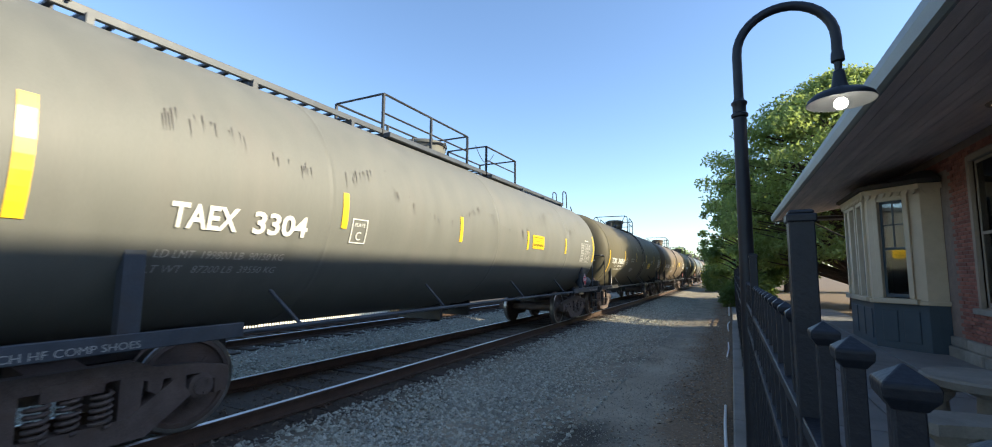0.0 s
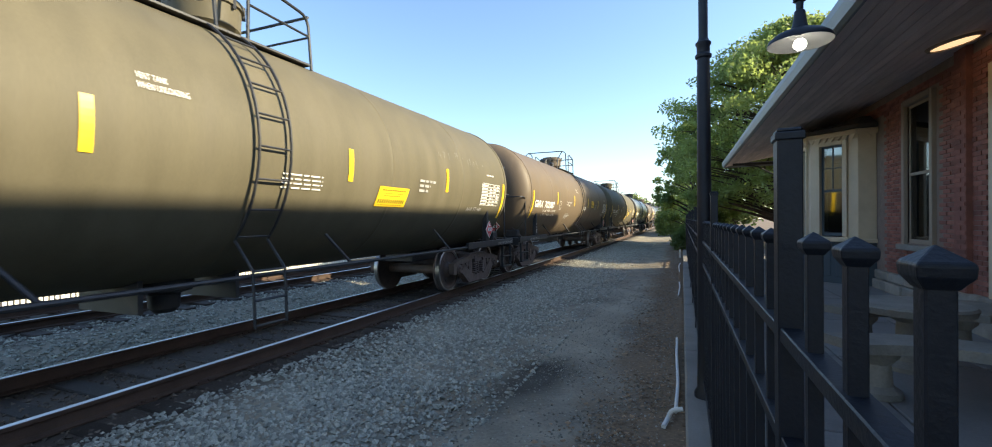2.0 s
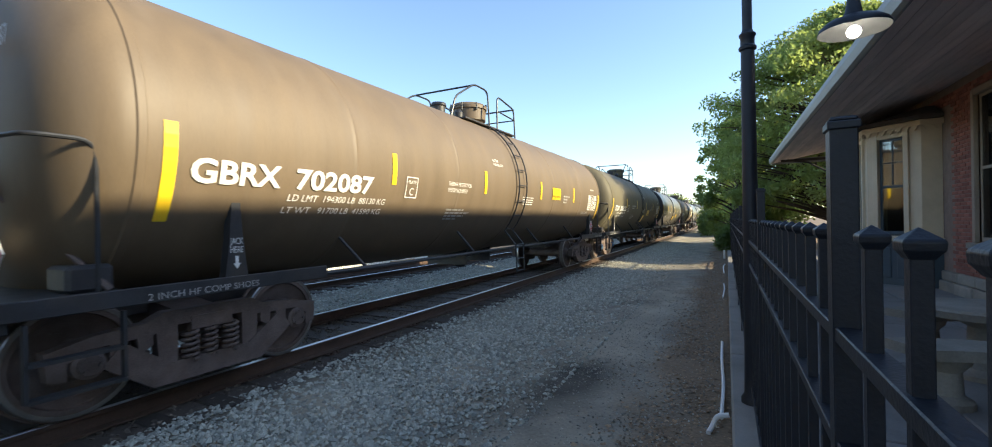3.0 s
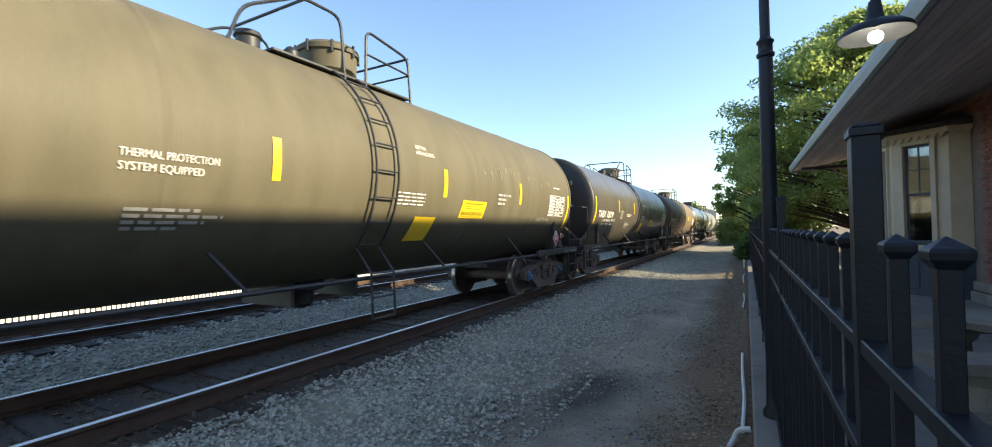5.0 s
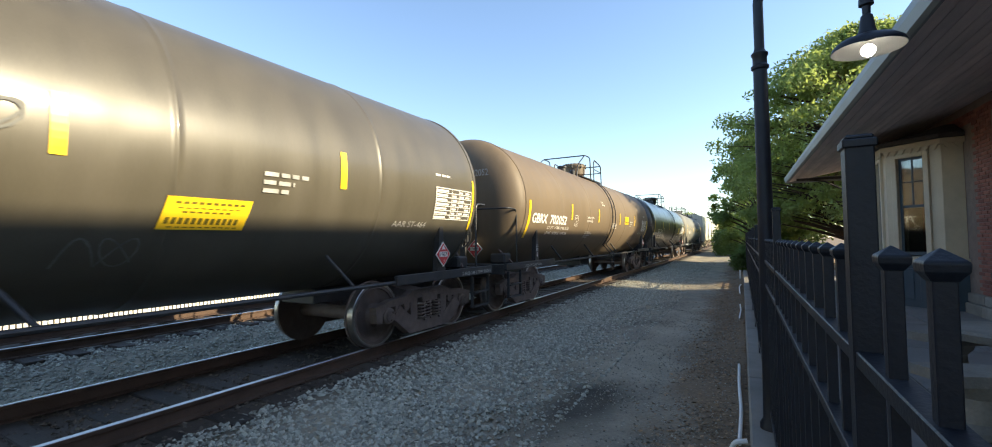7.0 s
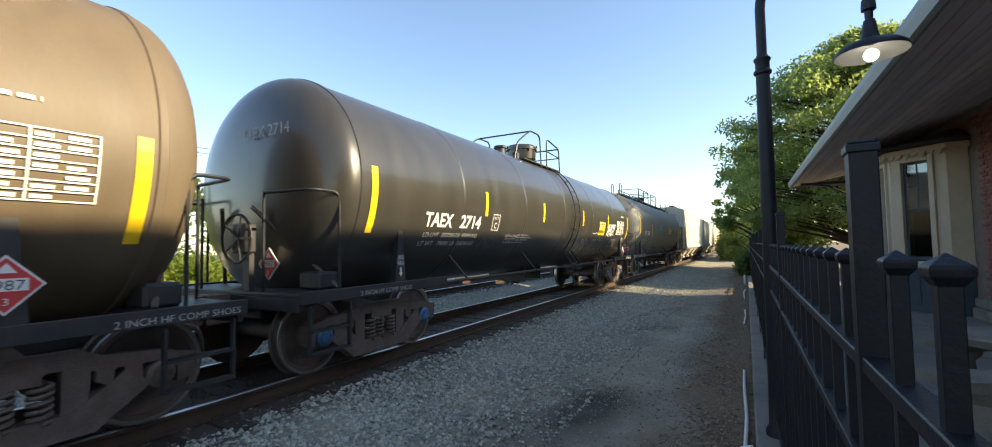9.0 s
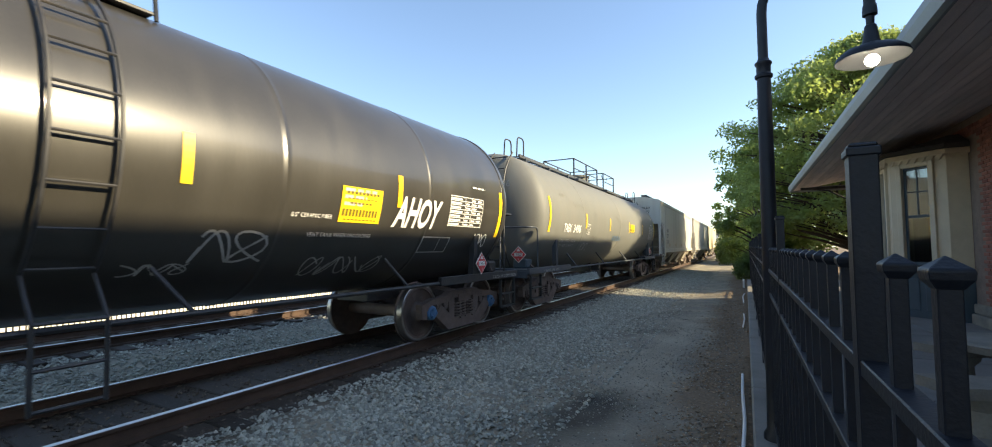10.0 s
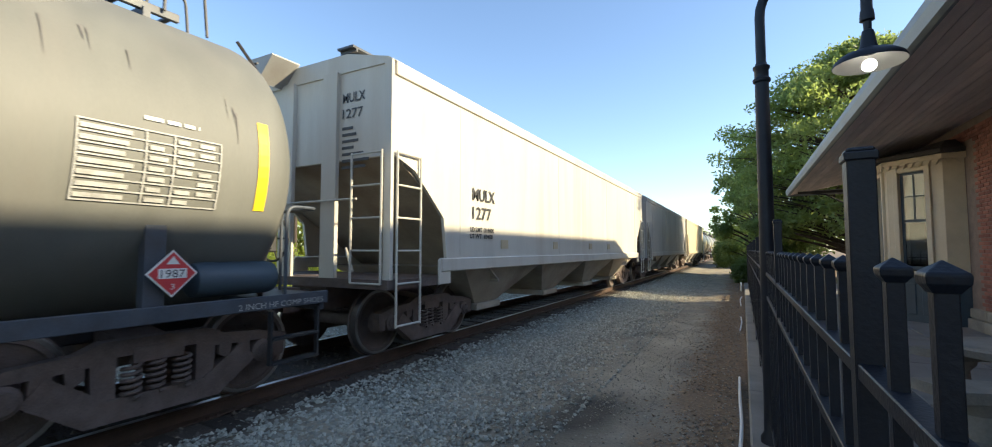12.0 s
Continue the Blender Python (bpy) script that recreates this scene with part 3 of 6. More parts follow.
make_pipe(rounded([(0.06, 4.62, -0.21), (0.075, 5.4, -0.2), (0.05, 6.3, -0.205), (0.045, 7.25, -0.21)], 0.3), 0.017, "thin white plastic pipe lying along the curb")
make_pipe(rounded([(-0.03, 4.3, -0.22), (0.0, 4.42, -0.2), (0.03, 4.42, -0.12), (0.12, 4.42, -0.1)], 0.04), 0.02, "short bent white drain pipe at the curb")
make_pipe(rounded([(0.03, 11.2, -0.21), (0.06, 12.4, -0.2), (0.04, 13.4, -0.21)], 0.3), 0.015, "white plastic pipe in the leaves")
make_pipe(rounded([(0.03, 16.0, -0.21), (0.0, 17.4, -0.15), (0.05, 19.0, -0.21)], 0.5), 0.017, "curved white plastic pipe in the leaves")
bm = B()
lathe(bm, [(-0.26, 0.035), (0.1, 0.035), (0.12, 0.02)], "z", 10, (0.02, 22.0, 0))
tagged(part("marker_stake", bm, M["pvc"]), "small white marker stake by the curb", "marker post")

# ---- station building ----
WX, EX, EZ, SOFFIT = 3.8, 1.62, 3.4, 0.19
OPEN = [(9.62, 10.52, 1.02, 3.42), (6.98, 7.97, 0.42, 3.30), (17.0, 17.9, 1.02, 3.3)]   # y0, y1, z0, z1 of the wall's openings
BAY = (11.89, 15.33)
YN, YF = -6.0, 18.6

def make_station():
    wall = tagged(new("wall_station"), "red brick station wall with stone foundation", "wall", kind="structure")
    ys = sorted({YN, YF, BAY[0], BAY[1]} | {v for o in OPEN for v in o[:2]})
    for a, b in zip(ys, ys[1:]):
        mid = (a + b) / 2
        holes = [o for o in OPEN if o[0] < mid < o[1]]
        if BAY[0] < mid < BAY[1]:
            holes = [(0, 0, 0.42, 3.25)]
        z = 0.42
        for o in holes:
            if o[2] > z:
                bm = B()
                box(bm, WX + 0.012, WX + 0.3, a, b, z, o[2])
                part("brickwork", bm, M["mortar"], wall)
            z = o[3]
        bm = B()
        box(bm, WX + 0.012, WX + 0.3, a, b, z, 4.05)
        part("brickwork", bm, M["mortar"], wall)
    bm = B()
    box(bm, WX + 0.3, 13.0, YF - 0.3, YF, -0.3, 4.05)
    box(bm, WX + 0.3, 13.0, YN, YN + 0.3, -0.3, 4.05)
    box(bm, 12.7, 13.0, YN + 0.3, YF - 0.3, -0.3, 4.05)
    part("outer_wall", bm, M["brick"], wall)
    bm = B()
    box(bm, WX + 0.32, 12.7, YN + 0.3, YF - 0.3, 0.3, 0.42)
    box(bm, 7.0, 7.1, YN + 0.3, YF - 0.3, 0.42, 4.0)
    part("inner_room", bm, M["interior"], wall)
    rnd = random.Random(8)
    y = YN
    while y < YF:
        w = rnd.uniform(0.55, 1.0)
        for z0, z1, px in ((-0.1, 0.24, 0.09), (0.245, 0.42, 0.05)):
            y1 = min(y + w, YF)
            if not (BAY[0] < (y + y1) / 2 < BAY[1]):
                bm = B()
                box(bm, WX - px + rnd.uniform(-0.012, 0.012), WX + 0.3, y + 0.006, y1 - 0.006, z0, z1, 0.018)
                part("foundation_stone", bm, M["stone"], wall)
        y += w
    for y0 in (8.55,):
        bm = B()
        box(bm, WX - 0.07, WX + 0.013, y0, y0 + 0.3, 0.42, 4.0, 0.004)
        part("pilaster", bm, M["brick"], wall, "dark brick pilaster")
    bm = B()
    box(bm, WX - 0.4, WX - 0.1, 6.8, 8.2, 0.02, 0.38, 0.012)
    tagged(part("door_step", bm, M["stone"]), "worn stone step before the station door", "step", kind="structure")
    return wall

station_wall = make_station()

def sash(name, label, y0, y1, z0, z1, x, cols, rows, blind=0.5, m=None):
    """A framed sash window that faces -x, built about its own middle; m places it."""
    w, h = (y1 - y0), (z1 - z0)
    win = tagged(new(name), label, "window", kind="structure")
    win.matrix_basis = m if m is not None else pose(x, (y0 + y1) / 2, z0)
    bm = B()
    for a, b, c, d in ((-w / 2 - 0.09, -w / 2, -0.02, h + 0.09), (w / 2, w / 2 + 0.09, -0.02, h + 0.09), (-w / 2, w / 2, h, h + 0.09)):
        box(bm, -0.05, 0.1, a, b, c, d, 0.006)
    part("window_frame", bm, M["taupe"] if m is None else M["cream"], win)
    bm = B()
    box(bm, -0.11, 0.1, -w / 2 - 0.16, w / 2 + 0.16, -0.12, -0.021, 0.01)
    part("window_sill", bm, M["stone"] if m is None else M["cream"], win, "pale sill")
    bm = B()
    for a, b, c, d in ((-w / 2, -w / 2 + 0.045, 0, h), (w / 2 - 0.045, w / 2, 0, h), (-w / 2 + 0.045, w / 2 - 0.045, 0, 0.07), (-w / 2 + 0.045, w / 2 - 0.045, h - 0.05, h), (-w / 2 + 0.045, w / 2 - 0.045, h / 2 - 0.025, h / 2 + 0.025)):
        box(bm, 0.03, 0.07, a, b, c, d, 0.003)
    s = part("window_sash", bm, M["slate_blue"] if m is not None else M["taupe"], win)
    for i in range(1, cols):
        bm = B()
        yy = -w / 2 + w * i / cols
        box(bm, 0.035, 0.06, yy - 0.011, yy + 0.011, h / 2 + 0.026, h - 0.051)
        part("muntin", bm, M["slate_blue"], s)
    for i in range(1, rows):
        bm = B()
        zz = h / 2 + h / 2 * i / rows
        box(bm, 0.036, 0.059, -w / 2 + 0.046, w / 2 - 0.046, zz - 0.011, zz + 0.011)
        part("muntin", bm, M["slate_blue"], s)
    for c, d in ((0.071, h / 2 - 0.026), (h / 2 + 0.026, h - 0.051)):
        bm = B()
        box(bm, 0.044, 0.05, -w / 2 + 0.046, w / 2 - 0.046, c, d)
        p = part("pane", bm, M["glass"], win)
        p.visible_shadow = False
    if blind:
        bm = B()
        box(bm, 0.12, 0.125, -w / 2 + 0.05, w / 2 - 0.05, h * (1 - blind), h - 0.05)
        part("blind", bm, M["blind"], win, "pale roller blind")
    return win

sash("window_1", "tall dark sash window with taupe frame and stone sill", *OPEN[0], WX, 1, 1, 0)
sash("window_2", "tall dark sash window beyond the bay", *OPEN[2], WX, 1, 1, 0)

def make_door():
    y0, y1, z0, z1 = OPEN[1]
    yc, w = (y0 + y1) / 2, y1 - y0
    door = tagged(new("door_1"), "closed dark green panelled door with transom light", "door", kind="structure")
    door.location = (WX, yc, 0)
    bm = B()
    for a, b, c, d in ((-w / 2 - 0.16, -w / 2 + 0.03, z0, z1 + 0.14), (w / 2 - 0.03, w / 2 + 0.16, z0, z1 + 0.14), (-w / 2 + 0.03, w / 2 - 0.03, z1 - 0.02, z1 + 0.14), (-w / 2 + 0.03, w / 2 - 0.03, 2.52, 2.62)):
        box(bm, -0.04, 0.12, a, b, c, d, 0.006)
    part("door_frame", bm, M["cream"], door, "cream painted frame")
    bm = B()
    box(bm, 0.05, 0.1, -w / 2 + 0.031, w / 2 - 0.031, z0, 2.519)
    leaf = part("door_leaf", bm, M["door_green"], door)
    for a, b, c, d in ((-0.36, -0.05, 0.62, 1.25), (0.05, 0.36, 0.62, 1.25), (-0.36, -0.05, 1.4, 2.4), (0.05, 0.36, 1.4, 2.4)):
        bm = B()
        box(bm, 0.035, 0.052, a, b, c, d, 0.008)
        part("panel", bm, M["door_green"], leaf)
    bm = B()
    bmesh.ops.create_uvsphere(bm, u_segments=12, v_segments=8, radius=0.035)
    bmesh.ops.translate(bm, verts=bm.verts, vec=(-0.01, w / 2 - 0.11, 1.42))
    part("door_handle", bm, M["brass"], door, "round brass knob", smooth=True)
    bm = B()
    box(bm, 0.06, 0.066, -w / 2 + 0.031, w / 2 - 0.031, 2.621, z1 - 0.021)
    part("pane", bm, M["glass"], door).visible_shadow = False

make_door()

def make_bay():
    """Canted bay: plain returns, two canted faces and a front over a slate-blue base, with a small scalloped roof."""
    bay = tagged(new("bay_window"), "cream canted bay window over a slate-blue panelled base", "bay window", kind="structure")
    pts = [(WX + 0.01, 11.89), (3.5, 11.89), (2.82, 12.57), (2.82, 14.65), (3.5, 15.33), (WX + 0.01, 15.33)]
    faces = list(zip(pts, pts[1:]))
    for i, (a, b) in enumerate(faces):
        a, b = Vector((*a, 0)), Vector((*b, 0))
        L, mid = (b - a).length, (a + b) / 2
        ang = math.degrees(math.atan2(b.y - a.y, b.x - a.x)) - 90
        m = pose(mid.x, mid.y, 0, 0, 0, ang)
        def flat(y0, y1, z0, z1, x0, x1, bev, name, material, lab=""):
            bm = B()
            box(bm, x0, x1, y0, y1, z0, z1, bev)
            part(name, bm, material, bay, lab, at=m)
        flat(-L / 2, L / 2, 0.05, 0.95, 0.0, 0.1, 0.004, "base_panel", M["slate_blue"], "slate-blue boarded base")
        n = (1, 2, 3, 2, 1)[i]
        for k in range(n):
            c0, c1 = -L / 2 + 0.1 + (L - 0.2) * k / n, -L / 2 + 0.1 + (L - 0.2) * (k + 1) / n
            flat(c0 + 0.05, c1 - 0.05, 0.2, 0.82, -0.018, 0.001, 0.01, "raised_panel", M["slate_blue"])
        flat(-L / 2 - 0.02, L / 2 + 0.02, 0.95, 1.03, -0.05, 0.1, 0.01, "ledge", M["cream"])
        ops = ([], [(-0.25, 0.31)], [(-0.82, -0.3), (-0.12, 0.4), (0.5, 0.88)], [(-0.31, 0.25)], [])[i]
        edge = -L / 2
        for (o0, o1) in ops:
            flat(edge, o0, 1.031, 3.2, 0.0, 0.09, 0.004, "pilaster_board", M["cream"])
            edge = o1
            flat(o0, o1, 3.1, 3.2, 0.001, 0.089, 0.0, "head_board", M["cream"])
            ww = sash("window_3" if i != 2 else "window_4", "narrow bay sash window with pale blind" if i != 2 else "slim sash window in the bay front", o0 + 0.05, o1 - 0.05, 1.06, 3.02, 0, 2 if i != 2 else 1, 2, 0.52 if i != 2 else 0.0, m=m @ pose(0, (o0 + o1) / 2, 1.08))
        flat(edge, L / 2, 1.031, 3.2, 0.0, 0.09, 0.004, "pilaster_board", M["cream"])
        flat(-L / 2 - 0.05, L / 2 + 0.05, 3.2, 3.31, -0.08, 0.12, 0.012, "cornice", M["cream"])
        bm = B()
        k = int(L / 0.13)
        for j in range(k):
            y = -L / 2 + (j + 0.5) * L / k
            prism(bm, [(y - 0.06, 3.205), (y + 0.06, 3.205), (y + 0.03, 3.135), (y, 3.11), (y - 0.03, 3.135)], "x", -0.075, -0.05)
        part("scalloped_trim", bm, M["cream"], bay, at=m)
    bm = B()
    lo = [(WX - 0.02, 11.7), (3.42, 11.7), (2.67, 12.47), (2.67, 14.75), (3.42, 15.52), (WX - 0.02, 15.52)]
    hi = [(WX - 0.03, 12.1), (3.62, 12.1), (3.42, 12.7), (3.42, 14.5), (3.62, 15.1), (WX - 0.03, 15.1)]
    A = [bm.verts.new((x, y, 3.31)) for x, y in lo]
    C = [bm.verts.new((x, y, 3.38)) for x, y in lo]
    T = [bm.verts.new((x, y, 3.6)) for x, y in hi]
    for P, Q in ((A, C), (C, T)):
        for j in range(5):
            bm.faces.new((P[j], P[j + 1], Q[j + 1], Q[j]))
    bm.faces.new(A[::-1]), bm.faces.new(T)
    bm.faces.new((A[0], C[0], T[0], T[5], C[5], A[5]))
    part("bay_roof", bm, M["shingle"], bay, "small dark hipped roof")

make_bay()

def make_roof():
    roof = tagged(new("station_roof"), "broad overhanging station roof with pale gutter and brown boarded soffit", "roof", kind="structure")
    y0, y1 = YN - 1.0, 19.7
    rx = 8.4
    rz = 7.46
    bm = B()
    prism(bm, [(EX + 0.03, EZ + 0.1), (EX + 0.03, EZ + 0.2), (rx, rz), (2 * rx - EX, EZ + 0.2), (2 * rx - EX, EZ + 0.1), (rx, rz - 0.1)], "y", y0, y1)
    part("shingles", bm, M["shingle"], roof)
    bm = B()
    prism(bm, [(EX - 0.075, EZ + 0.2), (EX - 0.075, EZ + 0.12), (EX - 0.045, EZ + 0.02), (EX, EZ), (EX + 0.028, EZ), (EX + 0.028, EZ + 0.2)], "y", y0, y1)
    part("gutter", bm, M["fascia"], roof, "pale grey-green metal gutter")
    bm = B()
    n = 15
    for i in range(n):
        a = EX + 0.03 + (WX + 0.3 - EX) * i / n
        b = EX + 0.03 + (WX + 0.3 - EX) * (i + 1) / n - 0.008
        za, zb = EZ + 0.02 + (a - EX) * SOFFIT, EZ + 0.02 + (b - EX) * SOFFIT
        prism(bm, [(a, za), (b, zb), (b, zb + 0.03), (a, za + 0.03)], "y", y0 + 0.05, y1 - 0.05)
    part("soffit", bm, M["soffit"], roof, "brown boarded soffit")
    bm = B()
    box(bm, EX, 2 * rx - EX, y1 - 0.05, y1 + 0.02, EZ + 0.0, EZ + 0.17)
    part("end_fascia", bm, M["fascia"], roof)
    for y in (18.7,):
        bm = B()
        tube(bm, [(WX, y, 2.55), (2.6, y, 3.3), (EX + 0.35, y, 3.42)], 0.03, 6)
        box(bm, EX + 0.2, WX, y - 0.04, y + 0.04, 3.36, 3.44)
        box(bm, WX - 0.09, WX - 0.01, y - 0.05, y + 0.05, 2.3, 3.5)
        part("bracket", bm, M["frame_black"], roof, "dark timber eave bracket")

make_roof()

def soffit_lamp(x, y):
    z = EZ + 0.02 + (x - EX) * SOFFIT
    lamp = tagged(new("soffit_light"), "round warm-lit recessed soffit light", "ceiling light")
    lamp.matrix_basis = pose(x, y, z - 0.004, 0, -math.degrees(math.atan(SOFFIT)), 0)
    bm = B()
    lathe(bm, [(0.0, 0.29), (-0.03, 0.275), (-0.035, 0.245), (-0.012, 0.235)], "z", 24, caps=False)
    part("trim_ring", bm, M["taupe"], lamp, smooth=True)
    bm = B()
    lathe(bm, [(-0.004, 0.236), (-0.02, 0.235), (-0.028, 0.16)], "z", 24)
    part("lens", bm, M["warm_lens"], lamp, "warm glowing lens")

soffit_lamp(3.42, 8.1)
soffit_lamp(3.42, 2.0)

def stone_bench(x, y, rz):
    bench = tagged(new("stone_bench"), "curved grey stone bench on two pedestals", "bench", group="stone benches")
    bench.matrix_basis = pose(x, y, 0.056, 0, 0, rz)
    bm = B()
    n, out, inn = 14, [], []
    for i in range(n + 1):
        a = radians(-38 + 76 * i / n)
        out.append((1.25 * math.cos(a) - 1.05, 1.25 * math.sin(a)))
        inn.append((0.86 * math.cos(a) - 1.05, 0.86 * math.sin(a)))
    prism(bm, out + inn[::-1], "z", 0.37, 0.45)
    part("seat", bm, M["stone"], bench)
    for s in (-24, 24):
        a = radians(s)
        bm = B()
        lathe(bm, [(0.0, 0.17), (0.05, 0.17), (0.09, 0.11), (0.26, 0.1), (0.32, 0.15), (0.37, 0.16)], "z", 14, (1.05 * math.cos(a) - 1.05, 1.05 * math.sin(a), 0))
        part("pedestal", bm, M["stone"], bench, smooth=True)

stone_bench(2.35, 6.6, 95)
stone_bench(2.0, 4.9, 80)
bm = B()
lathe(bm, [(0.056, 0.22), (0.1, 0.22), (0.14, 0.12), (0.5, 0.1), (0.56, 0.2), (0.6, 0.2)], "z", 18, (2.1, 5.75, 0))
lathe(bm, [(0.60, 0.44), (0.66, 0.46), (0.68, 0.44)], "z", 24, (2.1, 5.75, 0))
tagged(part("stone_table", bm, M["stone"], smooth=True), "round grey stone table between the benches", "table")

# ---- the train ----
R, ZC = 1.46, 2.305               # tank radius and the height of its axis
SPEED, PITCH = 10.35, 16.03       # metres a second towards the viewer, and the length of a tank car over its couplers
WHEEL_R = 0.455
CACHE = {}
wheelsets = []

def cached(key, make):
    if key not in CACHE:
        CACHE[key] = make()
    return CACHE[key]

def wheel_mesh(s):
    bm = B()
    lathe(bm, [(-0.07, 0.10), (-0.07, 0.478), (-0.045, 0.482), (-0.035, 0.462), (0.055, WHEEL_R), (0.062, 0.447), (0.062, 0.375), (0.04, 0.365), (0.012, 0.3), (0.012, 0.17), (0.05, 0.13), (0.075, 0.12), (0.075, 0.09)], "x", 40)
    for i in range(3):     # raised casting marks on the plate
        a = 2.1 * i
        box(bm, 0.01, 0.022, 0.24 * math.cos(a) - 0.04, 0.24 * math.cos(a) + 0.04, 0.24 * math.sin(a) - 0.015, 0.24 * math.sin(a) + 0.015)
    if s < 0:
        bmesh.ops.scale(bm, verts=bm.verts, vec=(-1, 1, 1))
    return mesh_of(bm, "wheel", M["cast"], True)

def tread_mesh(s):
    bm = B()
    lathe(bm, [(-0.034, 0.4635), (0.056, 0.4565), (0.064, 0.447), (0.064, 0.415)], "x", 40, caps=False)
    if s < 0:
        bmesh.ops.scale(bm, verts=bm.verts, vec=(-1, 1, 1))
    return mesh_of(bm, "tread", M["wheel_tread"], True)

def axle_mesh():
    bm = B()
    lathe(bm, [(-1.0, 0.06), (-1.0, 0.07), (-0.8, 0.075), (-0.75, 0.1), (0.75, 0.1), (0.8, 0.075), (1.0, 0.07), (1.0, 0.06)], "x", 16)
    return mesh_of(bm, "wheelset", M["cast"], True)

def bearing_mesh(s, blue):
    bm = B()
    lathe(bm, [(0.9, 0.10), (1.0, 0.115), (1.06, 0.112), (1.075, 0.085), (1.09, 0.08), (1.093, 0.03)], "x", 18)
    for i in range(3):
        a = 2.094 * i
        lathe(bm, [(1.07, 0.018), (1.105, 0.018)], "x", 6, (0, 0.06 * math.cos(a), 0.06 * math.sin(a)))
    if s < 0:
        bmesh.ops.scale(bm, verts=bm.verts, vec=(-1, 1, 1))
    return mesh_of(bm, "bearing_cap", M["bearing_blue"] if blue else M["cast"], True)

def side_frame_mesh(s):
    """Cast truck side: arched top member, dropped bottom member, columns and pedestal jaws."""
    bm = B()
    a, b = 0.93, 1.05
    top = [(-1.2, 0.50), (-1.17, 0.60), (-0.9, 0.665), (-0.55, 0.69), (-0.4, 0.76), (0.4, 0.76), (0.55, 0.69), (0.9, 0.665), (1.17, 0.60), (1.2, 0.50), (1.05, 0.50), (0.95, 0.57), (0.5, 0.58), (0.36, 0.63), (-0.36, 0.63), (-0.5, 0.58), (-0.95, 0.57), (-1.05, 0.50)]
    prism(bm, top, "x", a, b)
    low = [(-0.86, 0.40), (-0.72, 0.57), (-0.36, 0.31), (0.36, 0.31), (0.72, 0.57), (0.86, 0.40), (0.5, 0.13), (-0.5, 0.13)]
    prism(bm, low, "x", a - 0.01, b + 0.01)
    for q in (-1, 1):
        prism(bm, [(q * 0.3, 0.28), (q * 0.45, 0.27), (q * 0.47, 0.60), (q * 0.3, 0.64)], "x", a + 0.01, b - 0.005)
        prism(bm, [(q * 0.70, 0.36), (q * 0.82, 0.36), (q * 0.80, 0.60), (q * 0.68, 0.60)], "x", a, b)
        prism(bm, [(q * 1.07, 0.36), (q * 1.18, 0.38), (q * 1.2, 0.60), (q * 1.06, 0.60)], "x", a, b)
        prism(bm, [(q * 0.50, 0.50), (q * 0.60, 0.44), (q * 0.62, 0.60), (q * 0.50, 0.60)], "x", a + 0.015, b + 0.004)
    box(bm, a - 0.06, a + 0.06, -0.33, 0.33, 0.24, 0.29)
    if s < 0:
        bmesh.ops.scale(bm, verts=bm.verts, vec=(-1, 1, 1))
    return mesh_of(bm, "side_frame", M["cast"])

def spring_mesh():
    bm = B()
    pts = [(0.062 * math.cos(a), 0.062 * math.sin(a), 0.29 + 0.27 * i / 50) for i, a in ((i, 2 * math.pi * 5.5 * i / 50) for i in range(51))]
    tube(bm, pts, 0.017, 6)
    return mesh_of(bm, "spring", M["cast"], True)

def bolster_mesh():
    bm = B()
    prism(bm, [(-1.06, 0.56), (-1.06, 0.68), (-0.4, 0.78), (0.4, 0.78), (1.06, 0.68), (1.06, 0.56), (0.4, 0.42), (-0.4, 0.42)], "y", -0.19, 0.19)
    for y in (-0.45, 0.45):
        box(bm, -0.8, 0.8, y - 0.05, y + 0.05, 0.3, 0.4, 0.01)       # brake beams
        for x in (-0.75, 0.75):
            box(bm, x - 0.06, x + 0.06, y - 0.09 if y < 0 else y, y if y < 0 else y + 0.09, 0.26, 0.5, 0.02)
    return mesh_of(bm, "truck", M["cast"])

def truck(car, y, blue=False):
    t = part("truck", cached("bolster", bolster_mesh), None, car, "rusty cast-steel truck bolster", at=pose(0, y, 0))
    for s in (1, -1):
        part("side_frame", cached(("sf", s), lambda: side_frame_mesh(s)), None, t, "rusty cast side frame")
        for k in (-0.19, 0.0, 0.19):
            part("spring", cached("spring", spring_mesh), None, t, at=pose(s * (1.0 + (0.03 if k else 0)), k, 0))
    for d in (-0.94, 0.94):
        w = part("wheelset", cached("axle", axle_mesh), None, car, "rolling steel wheelset", at=pose(0, y + d, WHEEL_R))
        for s in (1, -1):
            part("wheel", cached(("wheel", s), lambda: wheel_mesh(s)), None, w, at=pose(s * 0.75, 0, 0))
            part("tread", cached(("tread", s), lambda: tread_mesh(s)), None, w, "polished bright tread", at=pose(s * 0.75, 0, 0))
            part("bearing_cap", cached(("cap", s, blue), lambda: bearing_mesh(s, blue)), None, w, "blue bearing cap" if blue else "")
        wheelsets.append((w, y + d))

